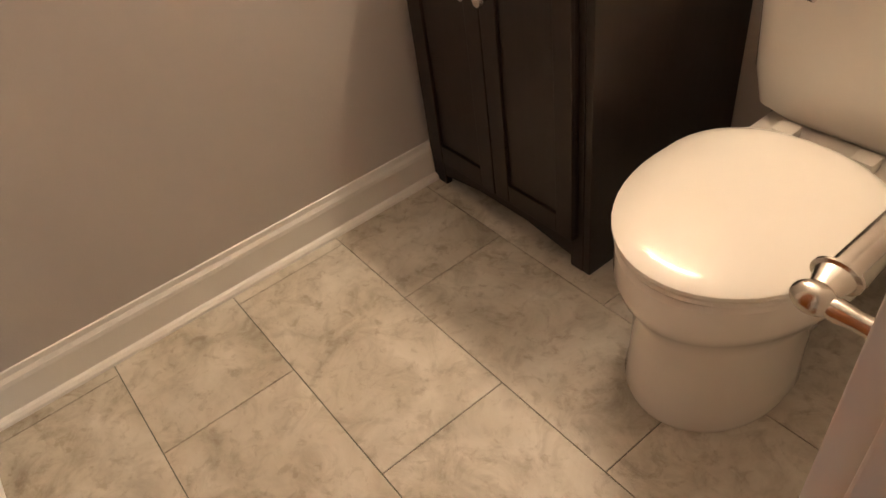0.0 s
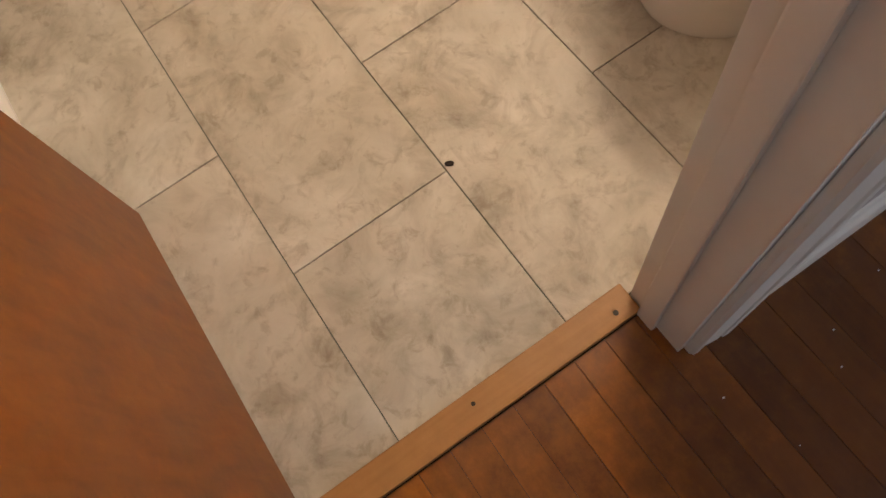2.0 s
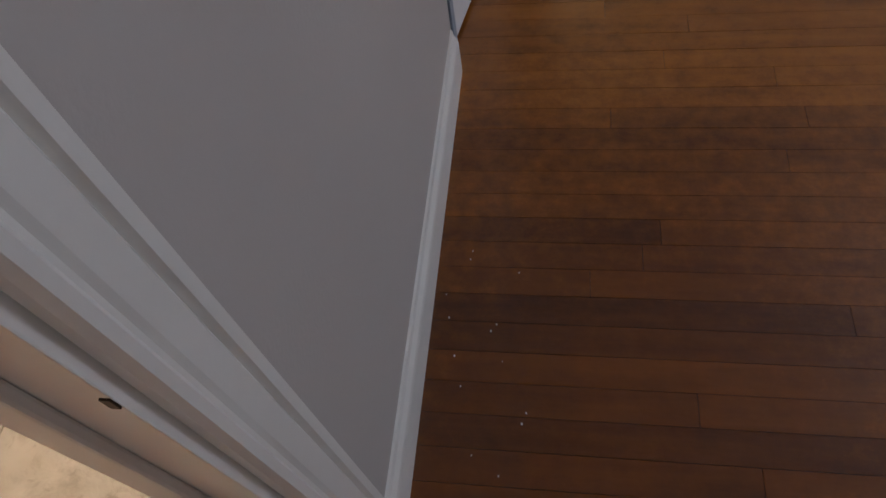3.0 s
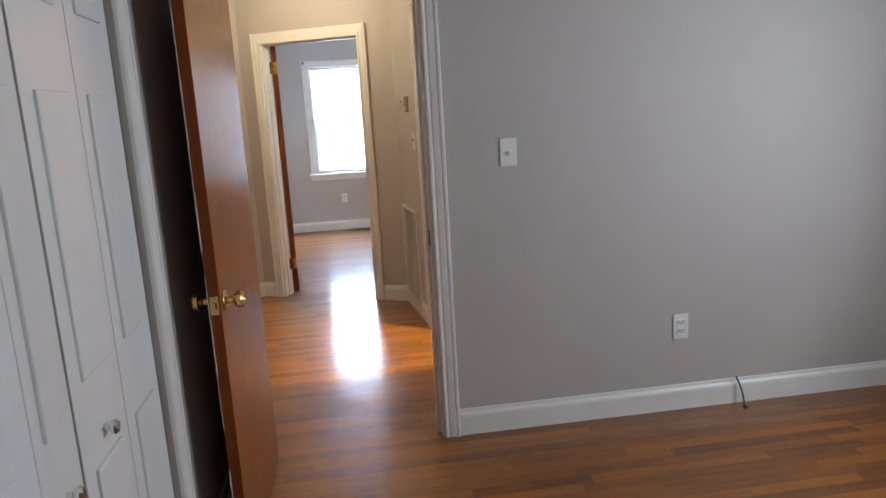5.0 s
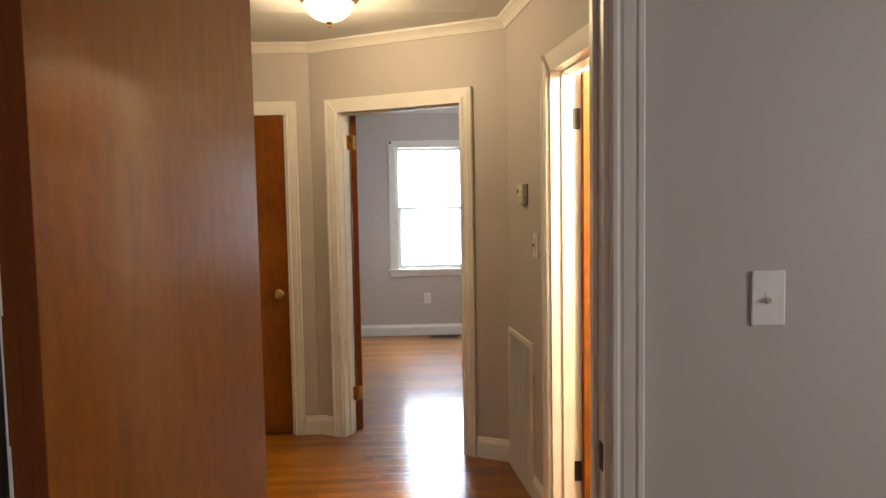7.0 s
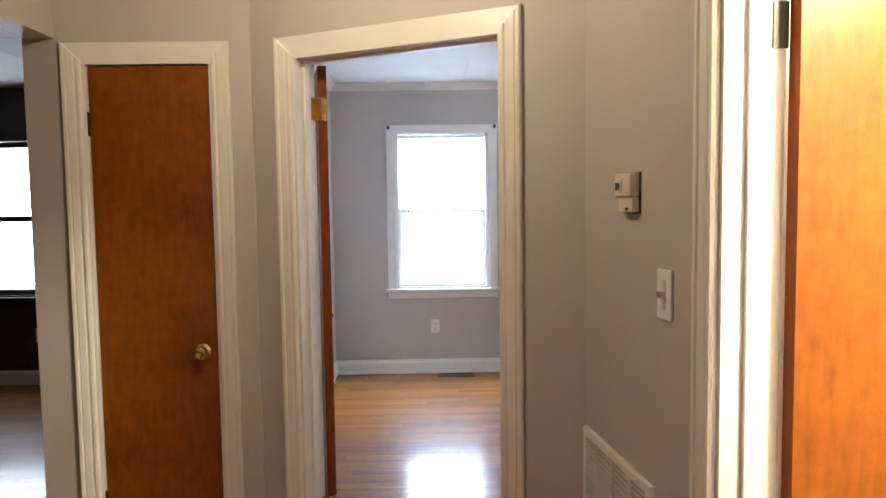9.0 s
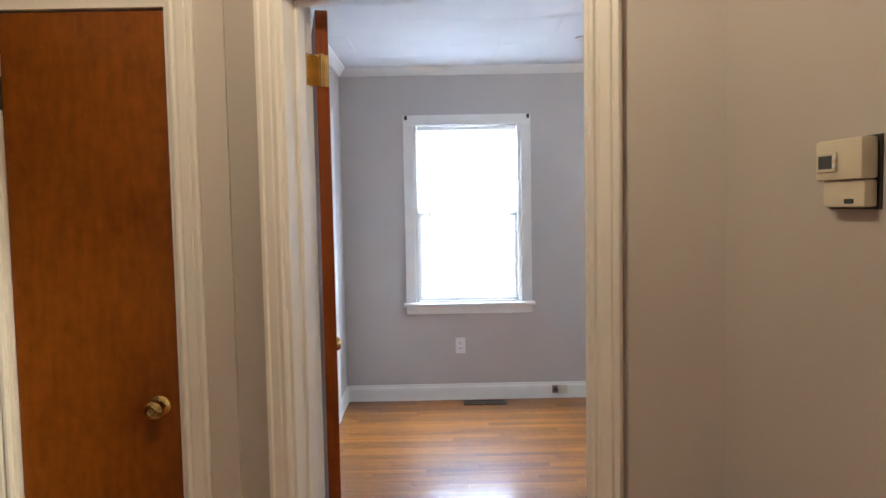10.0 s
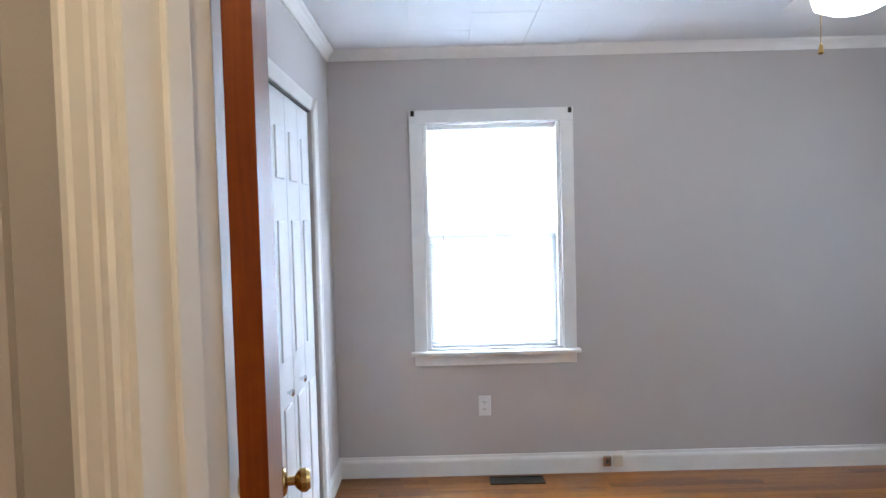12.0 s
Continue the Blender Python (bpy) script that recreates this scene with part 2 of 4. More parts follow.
M_DOOR = wood("varnished_birch_door", (0.090, 0.019, 0.0012), (0.35, 0.104, 0.006), (0.8, 0.8, 0.16), 0.40, 0.22, blotch=0.52, spec=0.2)
M_EDGE = wood("door_edge_wood", (0.10, 0.018, 0.002), (0.27, 0.060, 0.004), (2.2, 2.2, 0.10), 0.45, 0.08, blotch=0.3, spec=0.15)
M_OAK = wood("varnished_oak_floor", (0.055, 0.012, 0.001), (0.45, 0.155, 0.010), (0.05, 0.55, 0.55), 0.40, 0.75, per_piece=0.22, blotch=0.42, spec=0.25, wave=0.0013, patchy=(0.35, -2.95, 0.0, 0.9))
M_SILL = wood("oak_threshold", (0.30, 0.13, 0.035), (0.52, 0.27, 0.085), (1.6, 0.10, 1.6), 0.38, 0.2)
M_ESPRESSO = wood("espresso_vanity_wood", (0.012, 0.008, 0.006), (0.035, 0.022, 0.016), (1.5, 1.5, 0.12), 0.42, 0.15, spec=0.3)
M_BLADE = wood("white_fan_blade", (0.62, 0.60, 0.57), (0.74, 0.73, 0.70), (0.3, 0.3, 1), 0.4, 0.1)
M_TILE = stone_tile("travertine_tile")
M_LAMPGLASS = glowing("frosted_lamp_glass", (1.0, 0.86, 0.62), 4.0)
M_FANGLASS = glowing("frosted_fan_glass", (1.0, 0.93, 0.82), 5.0)
M_SKYGLOW = glowing("overcast_sky_backdrop", (0.93, 0.97, 1.0), 1.4)
M_GLASS = glass_mat("window_glass")
M_SLAT = slat_mat("white_blind_slat")


# ---- mesh helpers ----
def box(bm, x0, x1, y0, y1, z0, z1, bevel=0.0):
    r = bmesh.ops.create_cube(bm, size=1.0)
    vs = r["verts"]
    for v in vs:
        v.co = Vector((x0 + (v.co.x + 0.5) * (x1 - x0), y0 + (v.co.y + 0.5) * (y1 - y0), z0 + (v.co.z + 0.5) * (z1 - z0)))
    if bevel:
        es = list({e for v in vs for e in v.link_edges})
        bmesh.ops.bevel(bm, geom=es, offset=bevel, segments=2, affect="EDGES", profile=0.6)
    return bm


def rod(bm, a, b, r0, r1=None, n=16):
    a, b = Vector(a), Vector(b)
    d = b - a
    m = Matrix.Translation((a + b) / 2) @ d.to_track_quat("Z", "Y").to_matrix().to_4x4()
    bmesh.ops.create_cone(bm, cap_ends=True, segments=n, radius1=r0, radius2=r0 if r1 is None else r1, depth=d.length, matrix=m)
    return bm


def lathe(bm, rows, m=None, n=28):
    """Turned shape about z, from rows of (radius, z)."""
    m = m or Matrix()
    rings = [[bm.verts.new(m @ Vector((r * math.cos(2 * math.pi * i / n), r * math.sin(2 * math.pi * i / n), z))) for i in range(n)] for r, z in rows]
    for a, b in zip(rings, rings[1:]):
        for i in range(n):
            bm.faces.new((a[i], a[(i + 1) % n], b[(i + 1) % n], b[i]))
    bm.faces.new(rings[0][::-1]), bm.faces.new(rings[-1])
    return bm


def prism(bm, outline, a, b, up=(0, 0, 1), cut0=0.0, cut1=0.0):
    """A moulding from a to b. outline: (u, h) with u along `up`, h along the side normal up x way; cuts mitre the ends by u."""
    a, b, up = Vector(a), Vector(b), Vector(up)
    way = (b - a).normalized()
    side = up.cross(way)
    r0 = [bm.verts.new(a + up * u + side * h + way * (cut0 * u)) for u, h in outline]
    r1 = [bm.verts.new(b + up * u + side * h + way * (cut1 * u)) for u, h in outline]
    n = len(outline)
    for i in range(n):
        bm.faces.new((r0[i], r0[(i + 1) % n], r1[(i + 1) % n], r1[i]))
    bm.faces.new(r0[::-1]), bm.faces.new(r1)
    bmesh.ops.recalc_face_normals(bm, faces=bm.faces)
    return bm


def part(name, bm, material, parent=None, label="", smooth=False):
    bmesh.ops.recalc_face_normals(bm, faces=bm.faces)
    me = bpy.data.meshes.new(name)
    bm.to_mesh(me)
    bm.free()
    me.materials.append(material)
    if smooth:
        me.shade_smooth()
        me.set_sharp_from_angle(angle=radians(35))
    ob = new(name, me)
    ob.parent = parent
    if label:
        ob["label"] = label
    return ob


def thing(name, m, label, category, group="", kind=""):
    ob = new(name)
    ob.empty_display_size = 0.05
    ob.matrix_world = m
    return tagged(ob, label, category, group, kind)


def B():
    return bmesh.new()


# ---- walls ----
H = 2.43


def wall(name, p0, p1, thick, openings=(), height=H, material=M_WALL, label="greige painted plaster wall", z0=0.0):
    """A wall from p0 to p1 with its thickness on the left of that way. openings: (start, end, bottom, top) along it."""
    p0, p1 = Vector((*p0, 0)), Vector((*p1, 0))
    length = (p1 - p0).length
    a = math.atan2(p1.y - p0.y, p1.x - p0.x)
    bm = B()
    s = 0.0
    for o0, o1, b0, b1 in sorted(openings):
        if o0 > s:
            box(bm, s, o0, 0, thick, z0, height)
        if b0 > z0:
            box(bm, o0, o1, 0, thick, z0, b0)
        if b1 < height:
            box(bm, o0, o1, 0, thick, b1, height)
        s = o1
    if s < length:
        box(bm, s, length, 0, thick, z0, height)
    ob = part(name, bm, material)
    ob.matrix_world = Matrix.Translation(p0) @ Matrix.Rotation(a, 4, "Z")
    return tagged(ob, label, "wall", kind="structure")


TH = 0.12
DOOR_H = 2.02
EA = radians(-26.2)
P0 = Vector((-0.217, 2.905))
EW = Vector((math.cos(EA), math.sin(EA)))
R0 = P0 + EW * 1.282
RA = radians(-83.5)
RW = Vector((math.cos(RA), math.sin(RA)))
B_LEN = (R0 - P0).length
R_LEN = 2.23

# bedroom A
wall("wall_bath_side", (-0.02, -5.2), (-0.02, 0.0), 0.105, [(1.39, 2.03, 0, DOOR_H), (3.12, 4.235, 0, 2.03)])
wall("wall_hall_side", (-0.14, 0.0), (3.42, 0.0), TH, [(0.215, 1.008, 0, DOOR_H)])
wall("wall_east_a", (3.30, 0.0), (3.30, -5.2), TH, [(0.95, 2.05, 0.75, 2.1)])
wall("wall_south_a", (3.42, -5.2), (-0.14, -5.2), TH, [(1.0, 2.1, 0.75, 2.1)])
# bath
wall("wall_bath_far", (-1.46, -4.05), (-1.46, -2.0), 0.1)
wall("wall_bath_end", (-1.56, -2.10), (-0.12, -2.10), 0.03)
wall("wall_bath_left", (-0.12, -3.92), (-1.46, -3.92), 0.1)
# hall
wall("wall_hall_closet", (-1.06, 2.89), (P0.x, 2.89), TH, [(0.20, 0.70, 0, DOOR_H)])
wall("wall_bedroom_b_entry", P0 - EW * 0.06, R0 + EW * 0.11, TH, [(0.243, 1.077, 0, DOOR_H)])
wall("wall_hall_right", R0, R0 + RW * R_LEN, TH, [(0.785, 1.505, 0, DOOR_H)])
wall("wall_hall_left", (-0.95, 0.12), (-0.95, 2.888), TH, [(1.25, 2.768, 0, 2.10)])
# bedroom B
wall("wall_bedroom_b_window", (-0.476, 6.09), (3.42, 6.09), TH, [(0.654, 1.436, 0.743, 2.035)])
wall("wall_bedroom_b_left", (-0.356, 3.005), (-0.356, 6.09), TH, [(1.535, 2.555, 0, 2.05)])
wall("wall_bedroom_b_right", (3.30, 6.09), (3.30, 2.3), TH, [(1.0, 2.0, 0.75, 2.1)])
wall("wall_bedroom_b_near", (3.30, 2.42), (1.04, 2.42), TH)
# side room and den
wall("wall_side_room_far", (2.6, 2.20), (1.06, 2.20), 0.1)
wall("wall_side_room_east", (2.6, 0.12), (2.6, 2.20), 0.1)
wall("wall_den_window", (-4.6, 5.95), (-0.62, 5.95), TH, [(1.25, 1.90, 0.745, 2.0)], material=M_DARKWALL, label="dark panelled wall")
wall("wall_den_west", (-4.6, 0.0), (-4.6, 5.95), TH, material=M_DARKWALL, label="dark panelled wall")
wall("wall_den_south", (-1.07, 0.3), (-4.6, 0.3), TH, material=M_DARKWALL, label="dark panelled wall")
wall("wall_den_east", (-0.75, 5.95), (-0.75, 3.01), TH * 0.9, material=M_DARKWALL, label="dark panelled wall")
# closet boxes
wall("wall_closet_a_back", (-0.72, -2.04), (-0.72, -0.2), 0.05)
wall("wall_closet_a_end", (-0.14, -0.9), (-0.72, -0.9), 0.05)
wall("wall_hall_closet_back", (-0.85, 3.5), (-0.4, 3.5), 0.05)


def ceiling(name, x0, x1, y0, y1, z=H, label="white painted ceiling of square fibre tiles"):
    """Square tiles with hairline joints, in one mesh."""
    bm = B()
    step = 0.305
    nx, ny = math.ceil((x1 - x0) / step), math.ceil((y1 - y0) / step)
    rnd = random.Random(7)
    for i in range(nx):
        for j in range(ny):
            g = 0.0022 if rnd.random() < 0.25 else 0.0002
            d = rnd.uniform(0, 0.0012)
            box(bm, x0 + i * step + g, min(x1, x0 + (i + 1) * step), y0 + j * step + 0.0003, min(y1, y0 + (j + 1) * step), z + d, z + 0.02)
    box(bm, x0, x1, y0, y1, z + 0.0205, z + 0.1)
    tagged(part(name, bm, M_CEIL), label, "ceiling", kind="structure")


ceiling("ceiling_bedroom_a", -0.02, 3.3, -5.2, 0.0)
ceiling("ceiling_bath", -1.46, -0.12, -3.92, -2.1)
ceiling("ceiling_hall", -1.07, 1.26, 0.06, 2.98)
ceiling("ceiling_bedroom_b", -0.47, 3.3, 2.36, 6.09, H + 0.025)
ceiling("ceiling_side_room", 1.0, 2.6, 0.12, 2.2, H + 0.10)
ceiling("ceiling_den", -4.6, -0.7, 0.3, 5.95)
tagged(part("ceiling_closets", box(B(), -1.1, -0.02, -2.1, -0.2, H + 0.1, H + 0.15), M_CEIL), "plain closet ceiling", "ceiling", kind="structure")

# floors: slabs below the boards and tiles
tagged(part("floor", box(B(), -4.7, 3.5, -5.3, 6.2, -0.12, -0.009), M_SUBFLOOR), "dark joint under oak strip flooring", "floor", kind="structure")
bath_floor = tagged(part("floor_bath", box(B(), -1.46, -0.125, -3.92, -2.10, -0.0085, -0.003), M_GROUT), "buff stone-look tile floor with dark joints", "floor", kind="structure")
ground = tagged(part("ground", box(B(), -400, 400, -400, 400, -0.6, -0.5), mat("grass_ground", (0.06, 0.09, 0.03), 0.9, vary=0.4, scale=3)), "green lawn outside the house", "ground", kind="structure")

CASING = [(0, 0), (0, 0.010), (0.004, 0.016), (0.012, 0.017), (0.017, 0.012), (0.021, 0.012), (0.026, 0.015), (0.048, 0.018), (0.052, 0.014), (0.056, 0.020), (0.066, 0.021), (0.070, 0.016), (0.070, 0)]
BASE = [(0, 0), (0, 0.014), (0.085, 0.014), (0.095, 0.012), (0.105, 0.006), (0.118, 0.004), (0.120, 0)]
SHOE = [(0, 0), (0, 0.016), (0.008, 0.015), (0.015, 0.009), (0.018, 0)]
CROWN = [(0.056 + u, h) for u, h in [(-0.056, 0.0), (-0.056, 0.010), (-0.048, 0.014), (-0.034, 0.022), (-0.018, 0.038), (-0.010, 0.050), (0.0, 0.054), (0.0, 0.0)]]


def run(name, outline, a, b, z=0.0, label="", material=M_TRIM, shoe=False):
    """A moulding on a wall from a to b, standing out to the left of that way."""
    bm = prism(B(), outline, (*a, z), (*b, z))
    ob = part(name, bm, material, smooth=False)
    tagged(ob, label, "trim", kind="structure")
    if shoe:
        w = (Vector((*b, 0)) - Vector((*a, 0))).normalized()
        n = Vector((-w.y, w.x, 0)) * 0.014
        part("shoe_moulding", prism(B(), SHOE, Vector((*a, z)) + n, Vector((*b, z)) + n), material, ob)
    return ob


def base(a, b, shoe=False):
    return run("baseboard", BASE, a, b, 0.0, "white painted wooden baseboard along the wall", shoe=shoe)


def crown(a, b, z=H):
    return run("trim", CROWN, a, b, z - 0.056, "white painted crown moulding under the ceiling")


def e2(o, w, s):
    return (o.x + w.x * s, o.y + w.y * s)


# left of the way is the room
base((-0.02, -2.12), (-0.02, -3.104))
base((-0.02, -3.892), (-0.02, -5.2))
base((-0.02, 0.0), (-0.02, -0.89))
base((3.30, 0.0), (0.934, 0.0))
base((3.30, -5.2), (3.30, 0.0))
base((-0.02, -5.2), (3.30, -5.2))
base((-1.46, -2.15), (-1.46, -3.92), shoe=True)
base((-1.46, -3.92), (-0.86, -3.92), shoe=True)
base((P0.x, 2.89), (-0.294, 2.89))
base(e2(P0, EW, 0.117), e2(P0, EW, 0.0))
base(e2(P0, EW, 1.282), e2(P0, EW, 1.084))
base(e2(R0, RW, 0.718), e2(R0, RW, 0.0))
base(e2(R0, RW, R_LEN), e2(R0, RW, 1.572))
base((3.30, 6.09), (-0.356, 6.09))
base((-0.356, 6.09), (-0.356, 5.63))
base((-0.356, 4.47), (-0.356, 3.02))
base((3.30, 2.42), (3.30, 6.09))
base((-0.75, 5.95), (-4.6, 5.95))
crown((-0.02, 0.0), (-0.02, -5.2)), crown((3.30, 0.0), (-0.02, 0.0)), crown((3.30, -5.2), (3.30, 0.0)), crown((-0.02, -5.2), (3.30, -5.2))
crown((P0.x, 2.89), (-0.95, 2.89)), crown(R0, P0), crown(R0 + RW * R_LEN, R0), crown((-0.95, 2.89), (-0.95, 0.12)), crown((-0.95, 0.12), (1.18, 0.12))
crown((3.30, 6.09), (-0.356, 6.09), H + 0.025), crown((-0.356, 6.09), (-0.356, 3.02), H + 0.025), crown((3.30, 2.42), (3.30, 6.09), H + 0.025)


# ---- doors ----
def doorway(name, x, y, angle, w, label, h=DOOR_H, th=TH, front=True, back=True, left=True, stop=0.045, lining=True):
    """Jambs and casings of an opening: local x along the wall, local y through it."""
    d = thing(name, pose(x, y, 0, 0, 0, angle), label, "door", kind="structure")
    j = 0.018
    if lining:
        part("jamb", box(B(), 0.0, j, -0.002, th + 0.002, 0, h - j, 0.0015), M_TRIM, d)
        part("jamb", box(B(), w - j, w, -0.002, th + 0.002, 0, h - j, 0.0015), M_TRIM, d)
        part("head_jamb", box(B(), 0, w, -0.002, th + 0.002, h - j, h, 0.0015), M_TRIM, d)
        if stop:
            part("stop", box(B(), j, j + 0.011, stop, stop + 0.034, 0, h - j, 0.003), M_TRIM, d)
            part("stop", box(B(), w - j - 0.011, w - j, stop, stop + 0.034, 0, h - j, 0.003), M_TRIM, d)
            part("stop", box(B(), j + 0.012, w - j - 0.012, stop, stop + 0.034, h - j - 0.011, h - j, 0.003), M_TRIM, d)
    r = 0.006
    for on, yy, s in ((front, -0.0025, -1), (back, th + 0.0025, 1)):
        if not on:
            continue
        prof = CASING if s < 0 else [(u, -k) for u, k in CASING]
        if left:
            part("casing", prism(B(), [(u, -k) for u, k in prof], (r, yy, 0.0), (r, yy, h - r), (-1, 0, 0), 0, 1), M_TRIM, d)
        part("casing", prism(B(), prof, (w - r, yy, 0.0), (w - r, yy, h - r), (1, 0, 0), 0, 1), M_TRIM, d)
        part("casing", prism(B(), [(u, k) for u, k in prof], (r, yy, h - r), (w - r, yy, h - r), (0, 0, 1), -1 if left else 0, 1), M_TRIM, d)
    return d


def knob(parent, x, y, z, side, glassy=False):
    """A door knob on a round rose; side: which way it stands out along local y."""
    m = Matrix.Translation((x, y, z)) @ Matrix.Rotation(radians(-90 * side), 4, "X")
    k = part("knob", lathe(B(), [(0.010, 0.0), (0.010, 0.026), (0.017, 0.030), (0.026, 0.040), (0.0265, 0.052), (0.020, 0.060), (0.012, 0.061), (0.009, 0.058)], m), M_BRASS, parent, "worn brass door knob", smooth=True)
    part("rose", lathe(B(), [(0.031, 0.0), (0.031, 0.003), (0.026, 0.008), (0.014, 0.011)], m), M_BRASS, k, smooth=True)


def leaf(d, x, y, angle, w, label, h=DOOR_H - 0.022, knob_z=0.92, knobs=(1, -1), z0=0.008):
    """A flush wooden door: local x from the hinge to the latch, thickness 0 to 0.035 in y."""
    bm = box(B(), 0.002, w, 0, 0.035, z0, h, 0.0012)
    me_edges = part("leaf", bm, M_DOOR, d, label)
    me_edges.data.materials.append(M_EDGE)
    for p in me_edges.data.polygons:
        if abs(p.normal.y) < 0.5:
            p.material_index = 1
    me_edges.matrix_local = pose(x, y, 0, 0, 0, angle)
    for s in knobs:
        knob(me_edges, w - 0.06, 0.035 if s > 0 else 0.0, knob_z, s)
    part("latch_plate", box(B(), w - 0.001, w + 0.0015, 0.005, 0.030, knob_z - 0.028, knob_z + 0.028, 0.0006), M_BRASS, me_edges)
    part("latch_bolt", box(B(), w, w + 0.010, 0.011, 0.024, knob_z - 0.009, knob_z + 0.009, 0.003), M_BRASS, me_edges)
    return me_edges


hall_door = doorway("door_1", 0.075, 0.0, 0, 0.793, "orange varnished wooden door standing open into the bedroom")
hall_leaf = leaf(hall_door, 0.024, -0.012, -90.8, 0.80, "orange-brown varnished flush wooden leaf, swung open", knob_z=0.90)
rnd = random.Random(5)
bm = B()
zz = 0.01
while zz < 1.98:
    z1 = min(1.99, zz + rnd.uniform(0.03, 0.2))
    if rnd.random() < 0.88:
        box(bm, 0.7990, 0.8006, -0.0006, rnd.uniform(0.0008, 0.0028), zz, z1)
    zz = z1
part("paint_line", bm, M_TRIM, hall_leaf, "stray white paint along the edge")
part("strike_plate", box(B(), 0.7725, 0.7755, 0.005, 0.03, 0.87, 0.93), M_IRON, hall_door)
bath_door = doorway("door_2", -0.02, -3.81, 90, 0.64, "orange varnished wooden bath door swung open inside", th=0.105, stop=0.045, back=False)
leaf(bath_door, 0.037, 0.125, 90, 0.60, "orange-brown varnished flush wooden leaf, swung open", knobs=(1,))
part("strike_plate", box(B(), 0.6205, 0.6225, -0.001, 0.005, 0.785, 0.798), M_IRON, bath_door)
b_door = doorway("door_3", P0.x + EW.x * 0.183, P0.y + EW.y * 0.183, -26.2, 0.834, "orange varnished wooden door open into a bedroom")
b_leaf = leaf(b_door, 0.054, 0.150, 128.6, 0.77, "orange-brown varnished flush wooden leaf, swung open")
for z in (0.25, 1.83):
    bh = part("hinge", rod(B(), (0.042, 0.134, z - 0.045), (0.042, 0.134, z + 0.045), 0.0075, n=12), M_BRASS, b_door, "aged brass butt hinge", smooth=True)
    part("hinge_leaf", box(B(), 0.0182, 0.0205, 0.085, 0.122, z - 0.044, z + 0.044, 0.0006), M_BRASS, bh)
    part("hinge_arm", box(B(), 0.0185, 0.042, 0.1225, 0.1255, z - 0.044, z + 0.044, 0.0006), M_BRASS, bh)
    part("hinge_leaf", box(B(), -0.0008, 0.0016, 0.001, 0.034, z - 0.044, z + 0.044, 0.0005), M_BRASS, b_leaf, "aged brass hinge leaf")
    for k in (-1, 0, 1):
        part("screw", rod(B(), (-0.0015, 0.018 + 0.006 * (k % 2), z + 0.028 * k), (0.001, 0.018 + 0.006 * (k % 2), z + 0.028 * k), 0.0035, n=8), M_IRON, b_leaf)
right_door = doorway("door_4", *e2(R0, RW, 0.785), -83.5, 0.72, "orange varnished wooden door open into a lit side room")
r_leaf = leaf(right_door, 0.055, 0.130, 90, 0.69, "orange-brown varnished flush wooden leaf, swung open")
for z in (0.25, 1.80):
    part("hinge", box(B(), 0.0185, 0.0215, 0.098, 0.130, z - 0.045, z + 0.045), M_IRON, right_door, "dark bronze butt hinge")
closet_door = doorway("door_5", -0.86, 2.89, 0, 0.50, "orange varnished narrow wooden closet door, closed", stop=0.05)
leaf(closet_door, 0.020, 0.014, 0, 0.46, "orange-brown varnished flush wooden leaf, closed", knobs=(-1,), knob_z=0.895)
for z in (0.3, 1.78):
    part("hinge", rod(B(), (0.020, 0.008, z - 0.045), (0.020, 0.008, z + 0.045), 0.006, n=10), M_IRON, closet_door, "dark bronze hinge knuckle")
sill = part("threshold", box(B(), -0.150, -0.098, -3.79, -3.190, -0.006, 0.012, 0.003), M_SILL, tagged(new("trim"), "worn oak threshold strip with dark nail holes", "threshold", kind="structure"))
for x, y, rr in ((-0.116, -3.225, 0.0045), (-0.130, -3.480, 0.0035), (-0.118, -3.74, 0.004)):
    part("nail", rod(B(), (x, y, 0.008), (x, y, 0.0126), rr, n=10), M_IRON, sill, "dark sunk nail head")


def bifold(name, x, y, angle, w, h, label, folds):
    """Four hinged six-panel leaves. folds: how far the two pairs stand out at their folds, in metres."""
    d = thing(name, pose(x, y, 0, 0, 0, angle), label, "closet door")
    pw = w / 4
    for pair in range(2):
        out = folds[pair]
        half = math.sqrt(max(pw * pw - out * out, 0))
        for k in range(2):
            bm = box(B(), 0.002, pw - 0.002, 0.0, 0.026, 0.012, h - 0.012, 0.002)
            for z0, z1 in ((0.14, 0.76), (0.92, 1.52), (1.66, 1.90)):
                # a raised field with wide chamfers
                box(bm, 0.055, pw - 0.055, -0.0080, 0.004, z0 + 0.015, z1 - 0.015, 0.0075)
            q = part("panel", bm, M_WHITE, d, "white six-panel bifold leaf")
            base_x = pair * w / 2
            a = math.degrees(math.asin(out / pw)) if out else 0.0
            if k == 0:
                q.matrix_local = pose(base_x, 0.012, 0, 0, 0, -a)
            else:
                q.matrix_local = pose(base_x + half, 0.012 - out, 0, 0, 0, a)
            if (pair == 0 and k == 1) or (pair == 1 and k == 0):
                kx = pw * 0.5
                m = Matrix.Translation((kx, 0.0, 0.80)) @ Matrix.Rotation(radians(90), 4, "X")
                part("knob", lathe(B(), [(0.008, 0.0), (0.008, 0.010), (0.014, 0.014), (0.016, 0.022), (0.012, 0.028), (0.004, 0.030)], m, 16), M_CHROME, q, "small chrome pull knob", smooth=True)
    part("track", box(B(), 0.0, w, 0.0, 0.03, h - 0.010, h), M_IRON, d)
    return d


